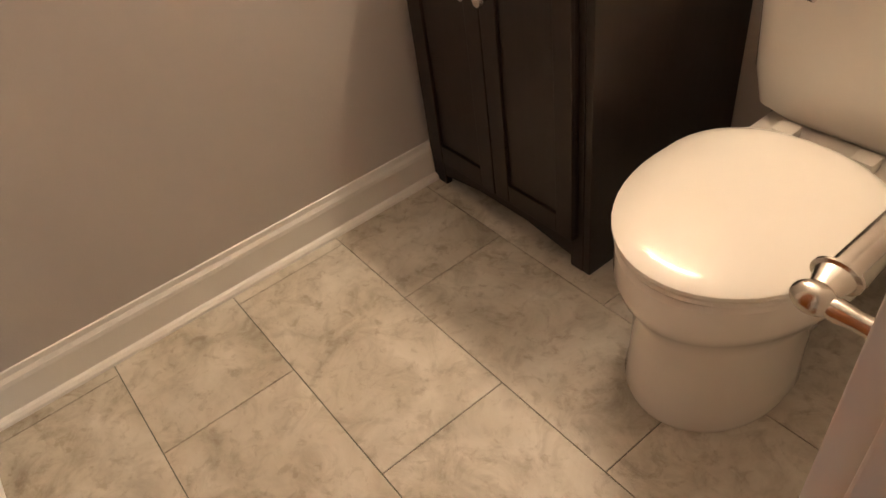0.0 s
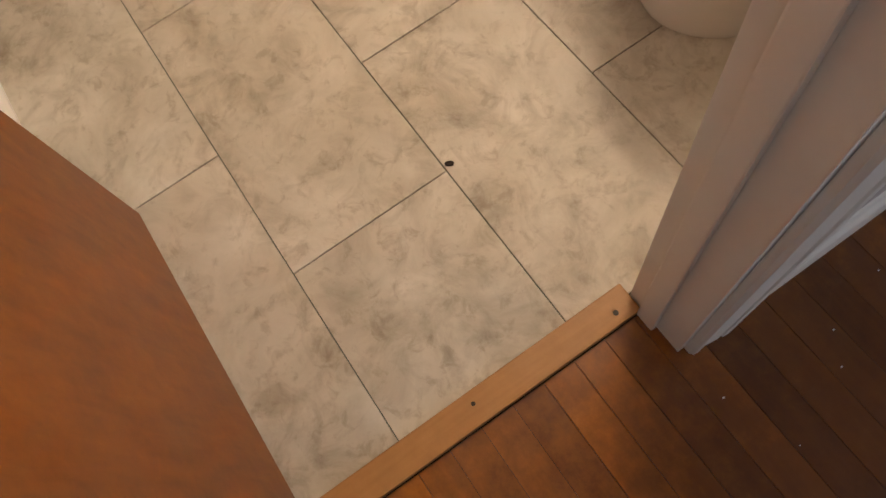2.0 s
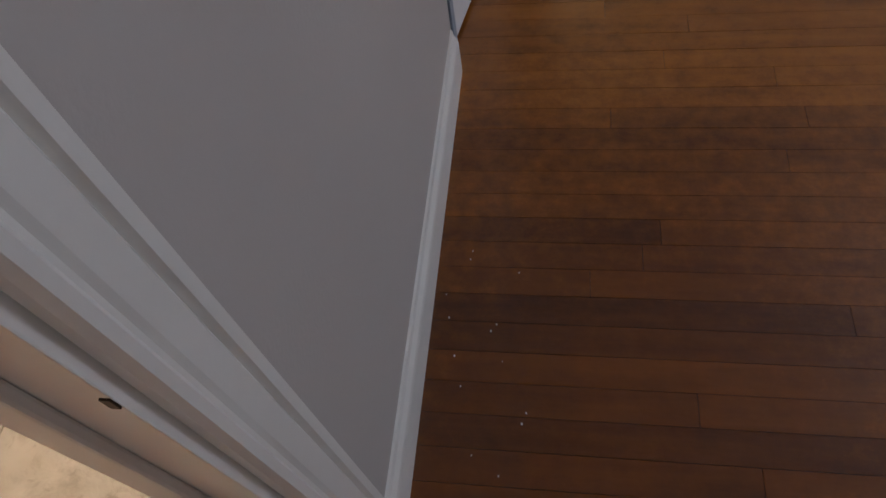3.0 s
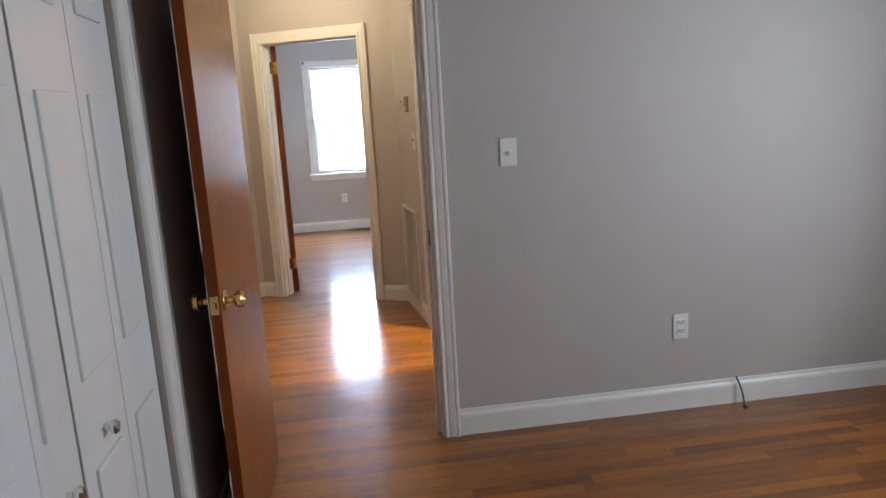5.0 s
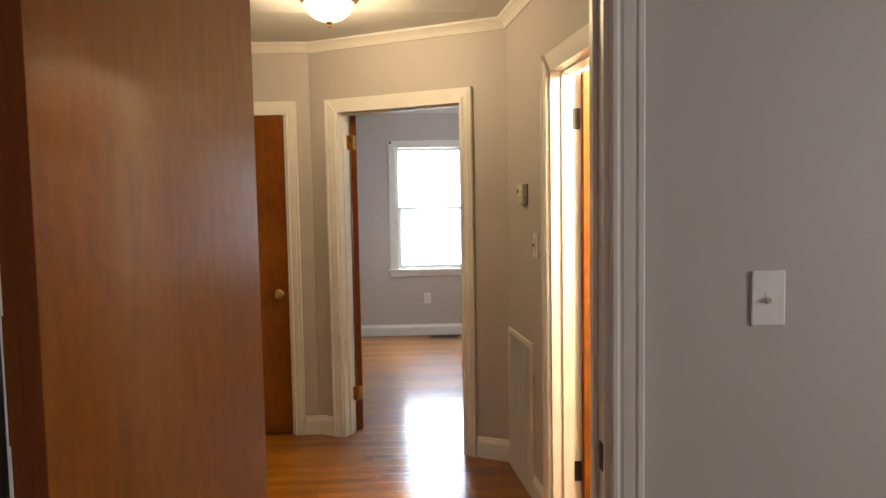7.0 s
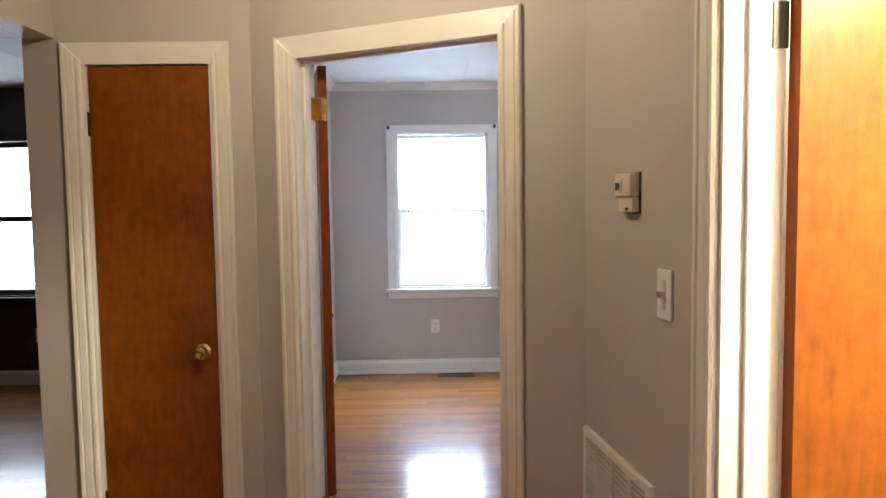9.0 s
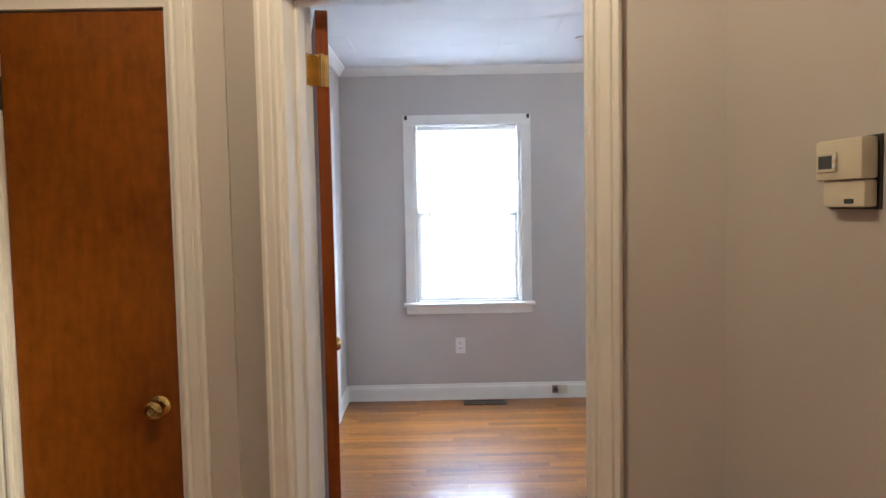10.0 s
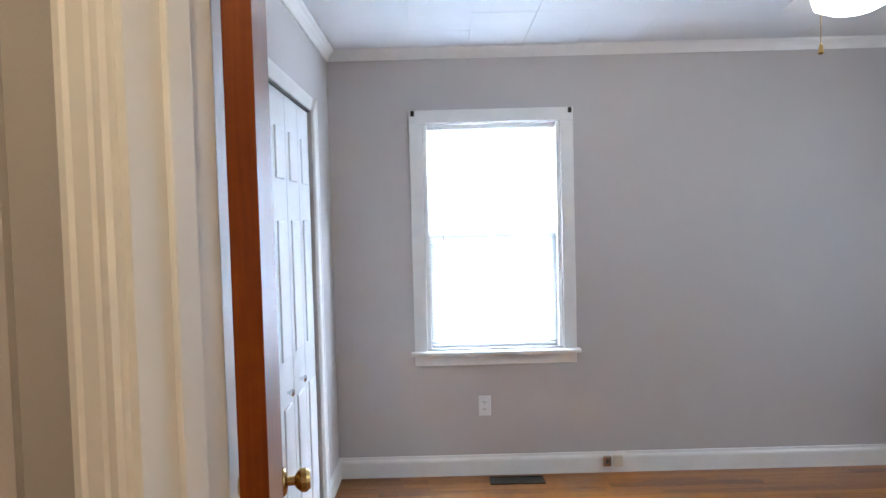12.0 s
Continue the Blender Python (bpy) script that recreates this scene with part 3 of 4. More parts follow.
closet_a = doorway("door_7", -0.02, -2.08, 90, 1.115, "white cased closet opening without near casing", h=2.03, left=False, back=False, lining=False)
bifold("bifold_closet_door", -0.025, -2.078, 90, 1.11, 2.02, "white six-panel bifold closet doors with chrome knobs, slightly ajar", (0.05, 0.0))
part("edge_strip", box(B(), -0.036, 0.0, -0.006, -0.0005, 0.0, 2.03, 0.002), mat("blue_grey_edge_paint", (0.30, 0.36, 0.42), 0.5, vary=0.05), closet_a, "blue-grey painted edge strip")
closet_b = doorway("door_8", -0.356, 4.54, 90, 1.02, "white cased closet opening", h=2.05, back=False, lining=False)
bifold("bifold_closet_door", -0.361, 4.542, 90, 1.015, 2.045, "white six-panel bifold closet doors with small knobs, closed", (0.0, 0.0))
tagged(part("wall_closet_b_back", box(B(), -0.62, -0.58, 4.3, 5.8, 0, H), M_WALL), "plain closet back wall", "wall", kind="structure")


# ---- windows ----
def window(name, x, y, angle, w, z0, z1, blind=True, dark=False):
    """A double-hung sash window; local x along the wall, local y outwards through it."""
    wm = M_DARKWALL if dark else M_TRIM
    d = thing(name, pose(x, y, 0, 0, 0, angle), "white double-hung window with closed mini blind" if blind else "double-hung window in a dark wall", "window", kind="structure")
    c = 0.075
    part("casing", box(B(), -c, -0.001, -0.018, -0.0025, z0 - 0.01, z1 + 0.001, 0.003), wm, d)
    part("casing", box(B(), w + 0.001, w + c, -0.018, -0.0025, z0 - 0.01, z1 + 0.001, 0.003), wm, d)
    part("head_casing", box(B(), -c, w + c, -0.019, -0.0025, z1 + 0.002, z1 + c, 0.003), wm, d)
    part("window_sill", box(B(), -c - 0.02, w + c + 0.02, -0.050, 0.03, z0 - 0.035, z0 - 0.012, 0.005), wm, d)
    part("apron", box(B(), -c, w + c, -0.016, -0.0025, z0 - 0.095, z0 - 0.036, 0.003), wm, d)
    for a, b in ((0.001, 0.022), (w - 0.022, w - 0.001)):
        part("jamb", box(B(), a, b, 0.0, 0.115, z0, z1), wm, d)
    zm = (z0 + z1) / 2
    for k, (a, b, yy) in enumerate(((z0, zm + 0.018, 0.055), (zm - 0.018, z1, 0.085))):
        s = part("sash", box(B(), 0.022, w - 0.022, yy, yy + 0.028, a, a + 0.04), wm, d)
        part("stile", box(B(), 0.022, 0.062, yy, yy + 0.028, a + 0.041, b - 0.041), wm, s)
        part("stile", box(B(), w - 0.062, w - 0.022, yy, yy + 0.028, a + 0.041, b - 0.041), wm, s)
        part("rail", box(B(), 0.022, w - 0.022, yy, yy + 0.028, b - 0.04, b), wm, s)
        g = part("pane", box(B(), 0.063, w - 0.063, yy + 0.012, yy + 0.016, a + 0.041, b - 0.041), M_GLASS, s)
        g.visible_shadow = False
    if blind:
        bl = thing("window_blind", pose(x, y, 0, 0, 0, angle), "white mini blind let down over the bright window", "blind")
        part("headrail", box(B(), 0.026, w - 0.026, 0.026, 0.054, z1 - 0.032, z1 - 0.004, 0.002), M_PLATE, bl)
        me = None
        n = int((z1 - z0 - 0.06) / 0.0205)
        for i in range(n):
            zc = z1 - 0.045 - i * 0.0205
            if me is None:
                bm = B()
                vs = [[bm.verts.new((xx, 0.0125 * u, 0.0022 * (1 - u * u))) for u in (-1, -0.5, 0, 0.5, 1)] for xx in (0.028, w - 0.028)]
                for q in range(4):
                    bm.faces.new((vs[0][q], vs[1][q], vs[1][q + 1], vs[0][q + 1]))
                s = part("slat", bm, M_SLAT, bl)
                me = s.data
            else:
                s = new("slat", me)
                s.parent = bl
            s.matrix_local = pose(0, 0.0500, zc, 72, 0, 0)
        part("bottom_rail", box(B(), 0.028, w - 0.028, 0.034, 0.054, z0 + 0.004, z0 + 0.018, 0.003), M_PLATE, bl)
        part("wand", rod(B(), (0.10, 0.018, z1 - 0.03), (0.105, 0.020, z1 - 0.72), 0.004, n=8), M_NICKEL, bl, "clear plastic tilt wand")
        for xx in (-c + 0.012, w + c - 0.03):
            br = part("bracket", box(B(), xx, xx + 0.02, -0.034, -0.0195, z1 + c - 0.034, z1 + c - 0.004, 0.002), M_IRON, d, "dark curtain rod bracket")
    g = part("backdrop", box(B(), -0.6, w + 0.6, 0.75, 0.76, z0 - 0.8, z1 + 0.9), M_SKYGLOW)
    g.matrix_world = pose(x, y, 0, 0, 0, angle)
    tagged(g, "pale overcast sky beyond the window", "sky", kind="structure")
    return d


window("window_1", 0.178, 6.09, 0, 0.782, 0.743, 2.035)
window("window_2", -3.35, 5.95, 0, 0.65, 0.745, 2.0, blind=False, dark=True)
window("window_3", 3.30, 5.09, -90, 1.0, 0.75, 2.1)
window("window_4", 3.30, -0.95, -90, 1.1, 0.75, 2.1)
# unseen south window, added to go with the fill lamp there
window("added_window_5", 2.42, -5.2, 180, 1.1, 0.75, 2.1)


# ---- wall fittings ----
def plate(name, m, label, category, kind):
    """A wall plate 70 x 115 mm; local x along the wall, local y into it."""
    d = thing(name, m, label, category, group=category + " plates of the house")
    part("cover", box(B(), -0.036, 0.036, -0.007, -0.0005, -0.0585, 0.0585, 0.003), M_PLATE, d)
    if kind == "switch":
        part("slot", box(B(), -0.006, 0.006, -0.0085, -0.0065, -0.013, 0.013, 0.001), M_PLATE, d)
        t = part("toggle", box(B(), -0.004, 0.004, -0.020, -0.006, -0.004, 0.006, 0.0015), M_PLATE, d)
        t.matrix_local = pose(0, 0, 0, 18, 0, 0)
        zs = (-0.030, 0.030)
    elif kind == "dimmer":
        part("track", box(B(), -0.010, 0.010, -0.0085, -0.0065, -0.034, 0.034, 0.001), M_ALMOND, d, "recessed slider track")
        part("slider", box(B(), -0.009, 0.009, -0.022, -0.0086, -0.007, 0.007, 0.002), M_NICKEL, d, "small grey slider knob")
        zs = (-0.045, 0.045)
    else:
        for z in (-0.020, 0.020):
            f = part("outlet_face", box(B(), -0.017, 0.017, -0.0095, -0.0065, z - 0.014, z + 0.014, 0.004), M_PLATE, d)
            for x in (-0.007, 0.007):
                part("slot", box(B(), x - 0.0014, x + 0.0014, -0.0102, -0.0090, z - 0.002, z + 0.008), M_DARK, f)
            part("ground_hole", rod(B(), (0, -0.0102, z - 0.008), (0, -0.0090, z - 0.008), 0.0026, n=8), M_DARK, f)
        zs = (0.0,)
    for z in zs:
        part("screw", rod(B(), (0, -0.0082, z), (0, -0.0066, z), 0.0032, n=10), M_PLATE, d)
    return d


plate("light_switch", pose(1.200, 0.0, 1.240), "white toggle light switch on the bedroom wall", "switch", "switch")
plate("wall_outlet", pose(1.973, 0.0, 0.400), "white double outlet on the bedroom wall", "outlet", "outlet")
plate("wall_outlet", pose(0.496, 6.09, 0.407), "white double outlet below the window", "outlet", "outlet")
plate("wall_outlet", pose(-2.77, 5.95, 0.41), "white outlet on the dark panelled wall", "outlet", "outlet")
rot = lambda s, z: Matrix.Translation((*e2(R0, RW, s), z)) @ Matrix.Rotation(RA, 4, "Z")
plate("light_switch", rot(0.562, 1.245), "white slider dimmer switch on the hall wall", "switch", "dimmer")

th = thing("thermostat", rot(0.365, 1.485) @ Matrix.Scale(0.86, 4), "almond plastic thermostat with grey display on hall wall", "thermostat")
part("body", box(B(), -0.058, 0.058, -0.034, -0.003, -0.014, 0.055, 0.006), M_ALMOND, th, smooth=True)
part("lower_flap", box(B(), -0.046, 0.057, -0.027, -0.003, -0.060, -0.0145, 0.005), M_ALMOND, th, smooth=True)
part("display_bezel", box(B(), -0.050, 0.000, -0.0365, -0.033, 0.000, 0.034, 0.002), M_ALMOND, th)
part("display", box(B(), -0.044, -0.010, -0.0375, -0.036, 0.006, 0.028), M_DISPLAY, th, "dark grey liquid crystal display")
for z in (0.010, 0.024):
    part("button", box(B(), -0.006, 0.002, -0.0395, -0.036, z - 0.004, z + 0.004, 0.001), M_PLATE, th)
part("slider", box(B(), 0.010, 0.032, -0.0285, -0.026, -0.054, -0.046, 0.001), M_DARK, th)
# black sheet on the wall: its rim draws the thermostat's shadow
part("shadow_plate", box(B(), -0.062, 0.064, -0.003, -0.0003, -0.064, 0.058), M_DARK, th, "black backing plate whose rim stands in for shadow")

gr = thing("return_air_grille", rot(0.268, 0.425), "white metal return-air grille low on the hall wall", "vent")
gw, gh = 0.24, 0.34
part("backing", box(B(), -gw + 0.02, gw - 0.02, -0.002, -0.0005, -gh + 0.02, gh - 0.02), M_DARK, gr)
for a in ((-gw, -gw + 0.025, -gh, gh), (gw - 0.025, gw, -gh, gh), (-gw + 0.0255, gw - 0.0255, -gh, -gh + 0.025), (-gw + 0.0255, gw - 0.0255, gh - 0.025, gh)):
    part("frame_bar", box(B(), a[0], a[1], -0.016, -0.0005, a[2], a[3], 0.002), M_TRIM, gr)
slat = None
for i in range(36):
    z = -gh + 0.040 + i * (2 * gh - 0.08) / 35
    if slat is None:
        q = part("slat", box(B(), -gw + 0.026, gw - 0.026, -0.007, 0.007, -0.001, 0.001), M_TRIM, gr)
        slat = q.data
    else:
        q = new("slat", slat)
        q.parent = gr
    q.matrix_local = pose(0, -0.008, z, 2, 0, 0)
for x in (-0.12, 0.0, 0.12):
    part("divider", box(B(), x - 0.005, x + 0.005, -0.0165, -0.012, -gh + 0.026, gh - 0.026), M_TRIM, gr)


# coax cable end at the bedroom baseboard
cu = bpy.data.curves.new("cable", "CURVE")
cu.dimensions, cu.bevel_depth = "3D", 0.004
sp = cu.splines.new("BEZIER")
sp.bezier_points.add(3)
for p, co in zip(sp.bezier_points, ((2.241, -0.022, 0.135), (2.258, -0.030, 0.09), (2.264, -0.050, 0.04), (2.258, -0.068, 0.006))):
    p.co = co
    p.handle_left_type = p.handle_right_type = "AUTO"
cable = new("coax_cable", cu)
cu.materials.append(M_DARK)
tagged(cable, "short black coax cable hanging over the baseboard", "cable")
part("plug", rod(B(), (2.258, -0.064, 0.006), (2.258, -0.084, 0.006), 0.006, n=10), M_IRON, cable)

# floor register and jack in bedroom B
vent = thing("floor_register", pose(0.665, 5.985, 0.0), "dark brown metal floor register under the window", "vent")
part("frame_plate", box(B(), -0.155, 0.155, -0.058, -0.045, 0.0, 0.006, 0.002), M_IRON, vent)
part("frame_plate", box(B(), -0.155, 0.155, 0.045, 0.058, 0.0, 0.006, 0.002), M_IRON, vent)
for x in (-0.155, 0.142):
    part("frame_plate", box(B(), x, x + 0.013, -0.0445, 0.0445, 0.0, 0.006, 0.002), M_IRON, vent)
part("backing", box(B(), -0.1415, 0.1415, -0.0445, 0.0445, -0.002, 0.001), M_DARK, vent)
sl = None
for i in range(22):
    x = -0.132 + i * 0.0126
    if sl is None:
        q = part("slat", box(B(), -0.0015, 0.0015, -0.044, 0.044, 0.001, 0.005), M_IRON, vent)
        sl = q.data
    else:
        q = new("slat", sl)
        q.parent = vent
    q.matrix_local = pose(x, 0, 0)
jack = thing("phone_jack", pose(1.225, 6.076, 0.070), "old almond phone jack block on the baseboard", "phone jack")
part("box_body", box(B(), 0.008, 0.062, -0.026, -0.0005, -0.030, 0.032, 0.005), M_ALMOND, jack)
part("plug_block", box(B(), -0.052, -0.006, -0.022, -0.0005, -0.028, 0.030, 0.004), M_NICKEL, jack)
part("socket", box(B(), -0.040, -0.018, -0.0235, -0.021, -0.010, 0.014), M_DARK, jack)


# ---- lamps ----
def flush_lamp(at, label, glass):
    d = thing("ceiling_lamp", pose(*at), label, "lamp", group="flush ceiling lamps")
    part("pan", lathe(B(), [(0.150, 0.0), (0.150, -0.012), (0.140, -0.022), (0.120, -0.034), (0.118, -0.040)], None, 40), M_BRASS, d, "aged brass pan", smooth=True)
    part("shade", lathe(B(), [(0.118, -0.034), (0.114, -0.052), (0.098, -0.080), (0.070, -0.104), (0.035, -0.119), (0.010, -0.123)], None, 40), glass, d, "glowing frosted glass bowl", smooth=True)
    part("finial", lathe(B(), [(0.006, -0.120), (0.016, -0.124), (0.014, -0.131), (0.006, -0.136), (0.009, -0.143), (0.003, -0.150)], None, 20), M_BRASS, d, "dark brass finial", smooth=True)
    return d


hall_lamp = flush_lamp((0.047, 1.90, H), "brass flush ceiling lamp with glowing frosted bowl", M_LAMPGLASS)
side_lamp = flush_lamp((1.75, 0.95, H + 0.10), "brass flush ceiling lamp in the side room", M_LAMPGLASS)
for l in (hall_lamp, side_lamp):
    for c in l.children:
        if c.name.startswith("shade"):
            c.visible_shadow = False

fan = thing("ceiling_fan", pose(1.68, 4.48, H + 0.025), "white ceiling fan with lit bowl and pull chains", "ceiling fan")
part("canopy", lathe(B(), [(0.07, 0.0), (0.066, -0.03), (0.03, -0.05)], None, 28), M_PLATE, fan, smooth=True)
part("motor", lathe(B(), [(0.03, -0.045), (0.10, -0.06), (0.125, -0.09), (0.125, -0.14), (0.09, -0.17), (0.06, -0.185)], None, 32), M_PLATE, fan, smooth=True)
part("switch_cup", lathe(B(), [(0.06, -0.18), (0.065, -0.20), (0.065, -0.225), (0.05, -0.235)], None, 28), M_PLATE, fan, smooth=True)
fb = part("bowl", lathe(B(), [(0.050, -0.22), (0.095, -0.228), (0.125, -0.245), (0.115, -0.275), (0.070, -0.297), (0.010, -0.305)], None, 36), M_FANGLASS, fan, "glowing frosted glass bowl", smooth=True)
fb.visible_shadow = False
for i in range(5):
    arm = part("blade_arm", box(B(), 0.10, 0.22, -0.015, 0.015, -0.135, -0.125, 0.003), M_BRASS, fan)
    bm = B()
    vs = []
    for x, h in ((0.20, 0.045), (0.30, 0.058), (0.50, 0.066), (0.60, 0.064), (0.635, 0.045), (0.645, 0.0)):
        vs.append((x, h))
    ring = [bm.verts.new((x, h, -0.122)) for x, h in vs] + [bm.verts.new((x, -h, -0.122)) for x, h in reversed(vs[:-1])]
    f = bm.faces.new(ring)
    ex = bmesh.ops.extrude_face_region(bm, geom=[f])
    bmesh.ops.translate(bm, verts=[v for v in ex["geom"] if isinstance(v, bmesh.types.BMVert)], vec=(0, 0, 0.006))
    bl = part("blade", bm, M_BLADE, arm)
    arm.matrix_local = pose(0, 0, 0, 0, 0, 72 * i + 150)
for x, y, n, mm in ((-0.125, -0.035, 0.53, M_BRASS), (0.045, -0.130, 0.535, M_GLASS)):
    ch = part("pull_chain", rod(B(), (x, y, -0.21), (x, y, -n + 0.12), 0.0014, n=6), M_BRASS, fan)
    part("pull", lathe(B(), [(0.003, 0.0), (0.006, -0.006), (0.008, -0.022), (0.010, -0.032), (0.004, -0.036)], Matrix.Translation((x, y, -n + 0.12)), 14), mm, ch, smooth=True)

vl = thing("vanity_light", pose(-1.16, -2.10, 1.93), "brushed nickel three-bulb light above the vanity", "lamp")
part("back_plate", box(B(), -0.30, 0.30, -0.025, -0.001, -0.05, 0.05, 0.006), M_NICKEL, vl)
for i in range(3):
    x = -0.2 + 0.2 * i
    part("arm", rod(B(), (x, -0.02, 0.0), (x, -0.10, 0.0), 0.010, n=12), M_NICKEL, vl)
    s = part("glass_shade", lathe(B(), [(0.028, 0.06), (0.036, 0.03), (0.048, -0.03), (0.058, -0.07), (0.052, -0.072), (0.03, 0.03), (0.02, 0.055)], Matrix.Translation((x, -0.14, 0.0)), 24), M_LAMPGLASS, vl, "glowing frosted glass shade", smooth=True)
    s.visible_shadow = False


# ---- bath ----
def loft(bm, rings):
    vs = [[bm.verts.new(p) for p in r] for r in rings]
    n = len(vs[0])
    for a, b in zip(vs, vs[1:]):
        for i in range(n):
            bm.faces.new((a[i], a[(i + 1) % n], b[(i + 1) % n], b[i]))
    bm.faces.new(vs[0][::-1]), bm.faces.new(vs[-1])
    return bm


def egg(cx, back, front, half, z, n=48, sq=0.75):
    """A rounded outline: flat towards the back (+y), round towards the front (-y)."""
    out = []
    mid = back - (back - front) * 0.45
    for i in range(n):
        t = 2 * math.pi * i / n
        c, s = math.cos(t), math.sin(t)
        px = abs(c) ** (sq if s > 0 else 1.0) * math.copysign(1, c)
        py = abs(s) ** (sq * 0.8 if s > 0 else 1.0) * math.copysign(1, s)
        out.append((cx + half * px * (1 if s <= 0 else 1 - 0.20 * s * s), mid + ((back - mid) if s > 0 else (mid - front)) * py, z))
    return out


CX = -0.505
toilet = thing("toilet", pose(CX, -2.12, 0), "off-white porcelain toilet with closed lid beside the vanity", "toilet")
bowl_rows = [(-0.36, -0.706, 0.150, 0.0), (-0.355, -0.710, 0.153, 0.015), (-0.36, -0.704, 0.149, 0.05), (-0.36, -0.700, 0.147, 0.14), (-0.33, -0.704, 0.151, 0.215),
             (-0.26, -0.722, 0.168, 0.262), (-0.22, -0.742, 0.192, 0.285), (-0.20, -0.752, 0.202, 0.315), (-0.20, -0.752, 0.203, 0.372), (-0.205, -0.745, 0.198, 0.380)]
part("bowl", loft(B(), [egg(0, *r) for r in bowl_rows]), M_PORCELAIN, toilet, smooth=True)
part("trapway", box(B(), -0.105, 0.105, -0.42, -0.09, 0.0, 0.32, 0.03), M_PORCELAIN, toilet, smooth=True)
part("rear_deck", box(B(), -0.155, 0.155, -0.31, -0.05, 0.30, 0.385, 0.025), M_PORCELAIN, toilet, smooth=True)
part("seat", loft(B(), [egg(0, -0.275, -0.748, 0.195, z) if k else egg(0, -0.278, -0.743, 0.191, z) for z, k in ((0.382, 0), (0.386, 1), (0.394, 1), (0.398, 0))]), M_SEAT, toilet, smooth=True)
part("lid", loft(B(), [egg(0, -0.285, -0.750, 0.196, 0.401), egg(0, -0.283, -0.754, 0.199, 0.405), egg(0, -0.283, -0.754, 0.199, 0.412), egg(0, -0.286, -0.748, 0.194, 0.4155), egg(0, -0.295, -0.715, 0.165, 0.4215), egg(0, -0.31, -0.66, 0.12, 0.4262), egg(0, -0.37, -0.58, 0.06, 0.4285)]), M_SEAT, toilet, smooth=True)
for x in (-0.075, 0.075):
    part("lid_hinge", box(B(), x - 0.022, x + 0.022, -0.285, -0.245, 0.384, 0.412, 0.008), M_SEAT, toilet, smooth=True)
tank_rows = [(-0.040, -0.205, 0.150, 0.386), (-0.022, -0.225, 0.185, 0.410), (-0.016, -0.232, 0.200, 0.48), (-0.012, -0.240, 0.212, 0.70), (-0.012, -0.240, 0.212, 0.715)]


def rounded(back, front, half, z, r=0.055, n=6):
    out = []
    for sx, yy, a0 in ((1, back, 0), (-1, back, 90), (-1, front, 180), (1, front, 270)):
        for k in range(n + 1):
            a = radians(a0 + 90 * k / n)
            cy = yy - r if yy == back else yy + r
            out.append((sx * (half - r) + r * math.cos(a), cy + r * math.sin(a), z))
    return out


part("tank", loft(B(), [rounded(*r) for r in tank_rows]), M_PORCELAIN, toilet, smooth=True)
part("tank_lid", loft(B(), [rounded(-0.008, -0.248, 0.220, 0.717), rounded(-0.006, -0.252, 0.224, 0.725), rounded(-0.006, -0.252, 0.224, 0.745), rounded(-0.012, -0.246, 0.218, 0.755)]), M_PORCELAIN, toilet, smooth=True)
part("flush_lever", rod(B(), (-0.15, -0.248, 0.66), (-0.08, -0.262, 0.655), 0.008, 0.006), M_CHROME, toilet, smooth=True)
sv = thing("supply_valve", pose(-0.70, -2.10, 0.30), "chrome water shut-off valve behind the toilet", "valve")
part("stub", rod(B(), (0, -0.001, 0), (0, -0.06, 0), 0.010), M_CHROME, sv, smooth=True)
part("handle", rod(B(), (0, -0.06, 0), (0, -0.085, 0), 0.022, 0.018, 12), M_CHROME, sv, smooth=True)
part("supply_hose", rod(B(), (0, -0.045, 0.01), (0.05, -0.06, 0.10), 0.006), M_IRON, sv, smooth=True)

VX0, VX1, VY0, VY1, VH = -1.452, -0.850, -2.62, -2.105, 0.82
vanity = thing("bathroom_vanity", pose(VX0, VY0, 0), "espresso-stained wooden bathroom vanity with two doors", "vanity")
vw, vd = VX1 - VX0, VY1 - VY0
part("side_panel", box(B(), 0.0, 0.02, 0.0, vd, 0.0, VH, 0.002), M_ESPRESSO, vanity)
part("side_panel", box(B(), vw - 0.02, vw, 0.0, vd, 0.0, VH, 0.002), M_ESPRESSO, vanity)
part("bottom_panel", box(B(), 0.0205, vw - 0.0205, 0.02, vd, 0.085, 0.105), M_ESPRESSO, vanity)
part("face_stile", box(B(), 0.0205, 0.06, -0.001, 0.019, 0.0, VH - 0.001, 0.002), M_ESPRESSO, vanity)
part("face_stile", box(B(), vw - 0.06, vw - 0.0205, -0.001, 0.019, 0.0, VH - 0.001, 0.002), M_ESPRESSO, vanity)
part("face_rail", box(B(), 0.061, vw - 0.061, 0.0, 0.019, 0.70, VH - 0.001, 0.002), M_ESPRESSO, vanity)
bm = B()
cols = [(0.061 + (vw - 0.122) * i / 16) for i in range(17)]
arch = lambda t: 0.030 + 0.022 * min(1.0, 3.2 * min(t, 1 - t))
lo = [bm.verts.new((x, 0.0, arch(i / 16))) for i, x in enumerate(cols)]
up = [bm.verts.new((x, 0.0, 0.115)) for x in cols]
fs = [bm.faces.new((lo[i], lo[i + 1], up[i + 1], up[i])) for i in range(16)]
ex = bmesh.ops.extrude_face_region(bm, geom=fs)
bmesh.ops.translate(bm, verts=[v for v in ex["geom"] if isinstance(v, bmesh.types.BMVert)], vec=(0, 0.018, 0))
part("bottom_rail", bm, M_ESPRESSO, vanity)
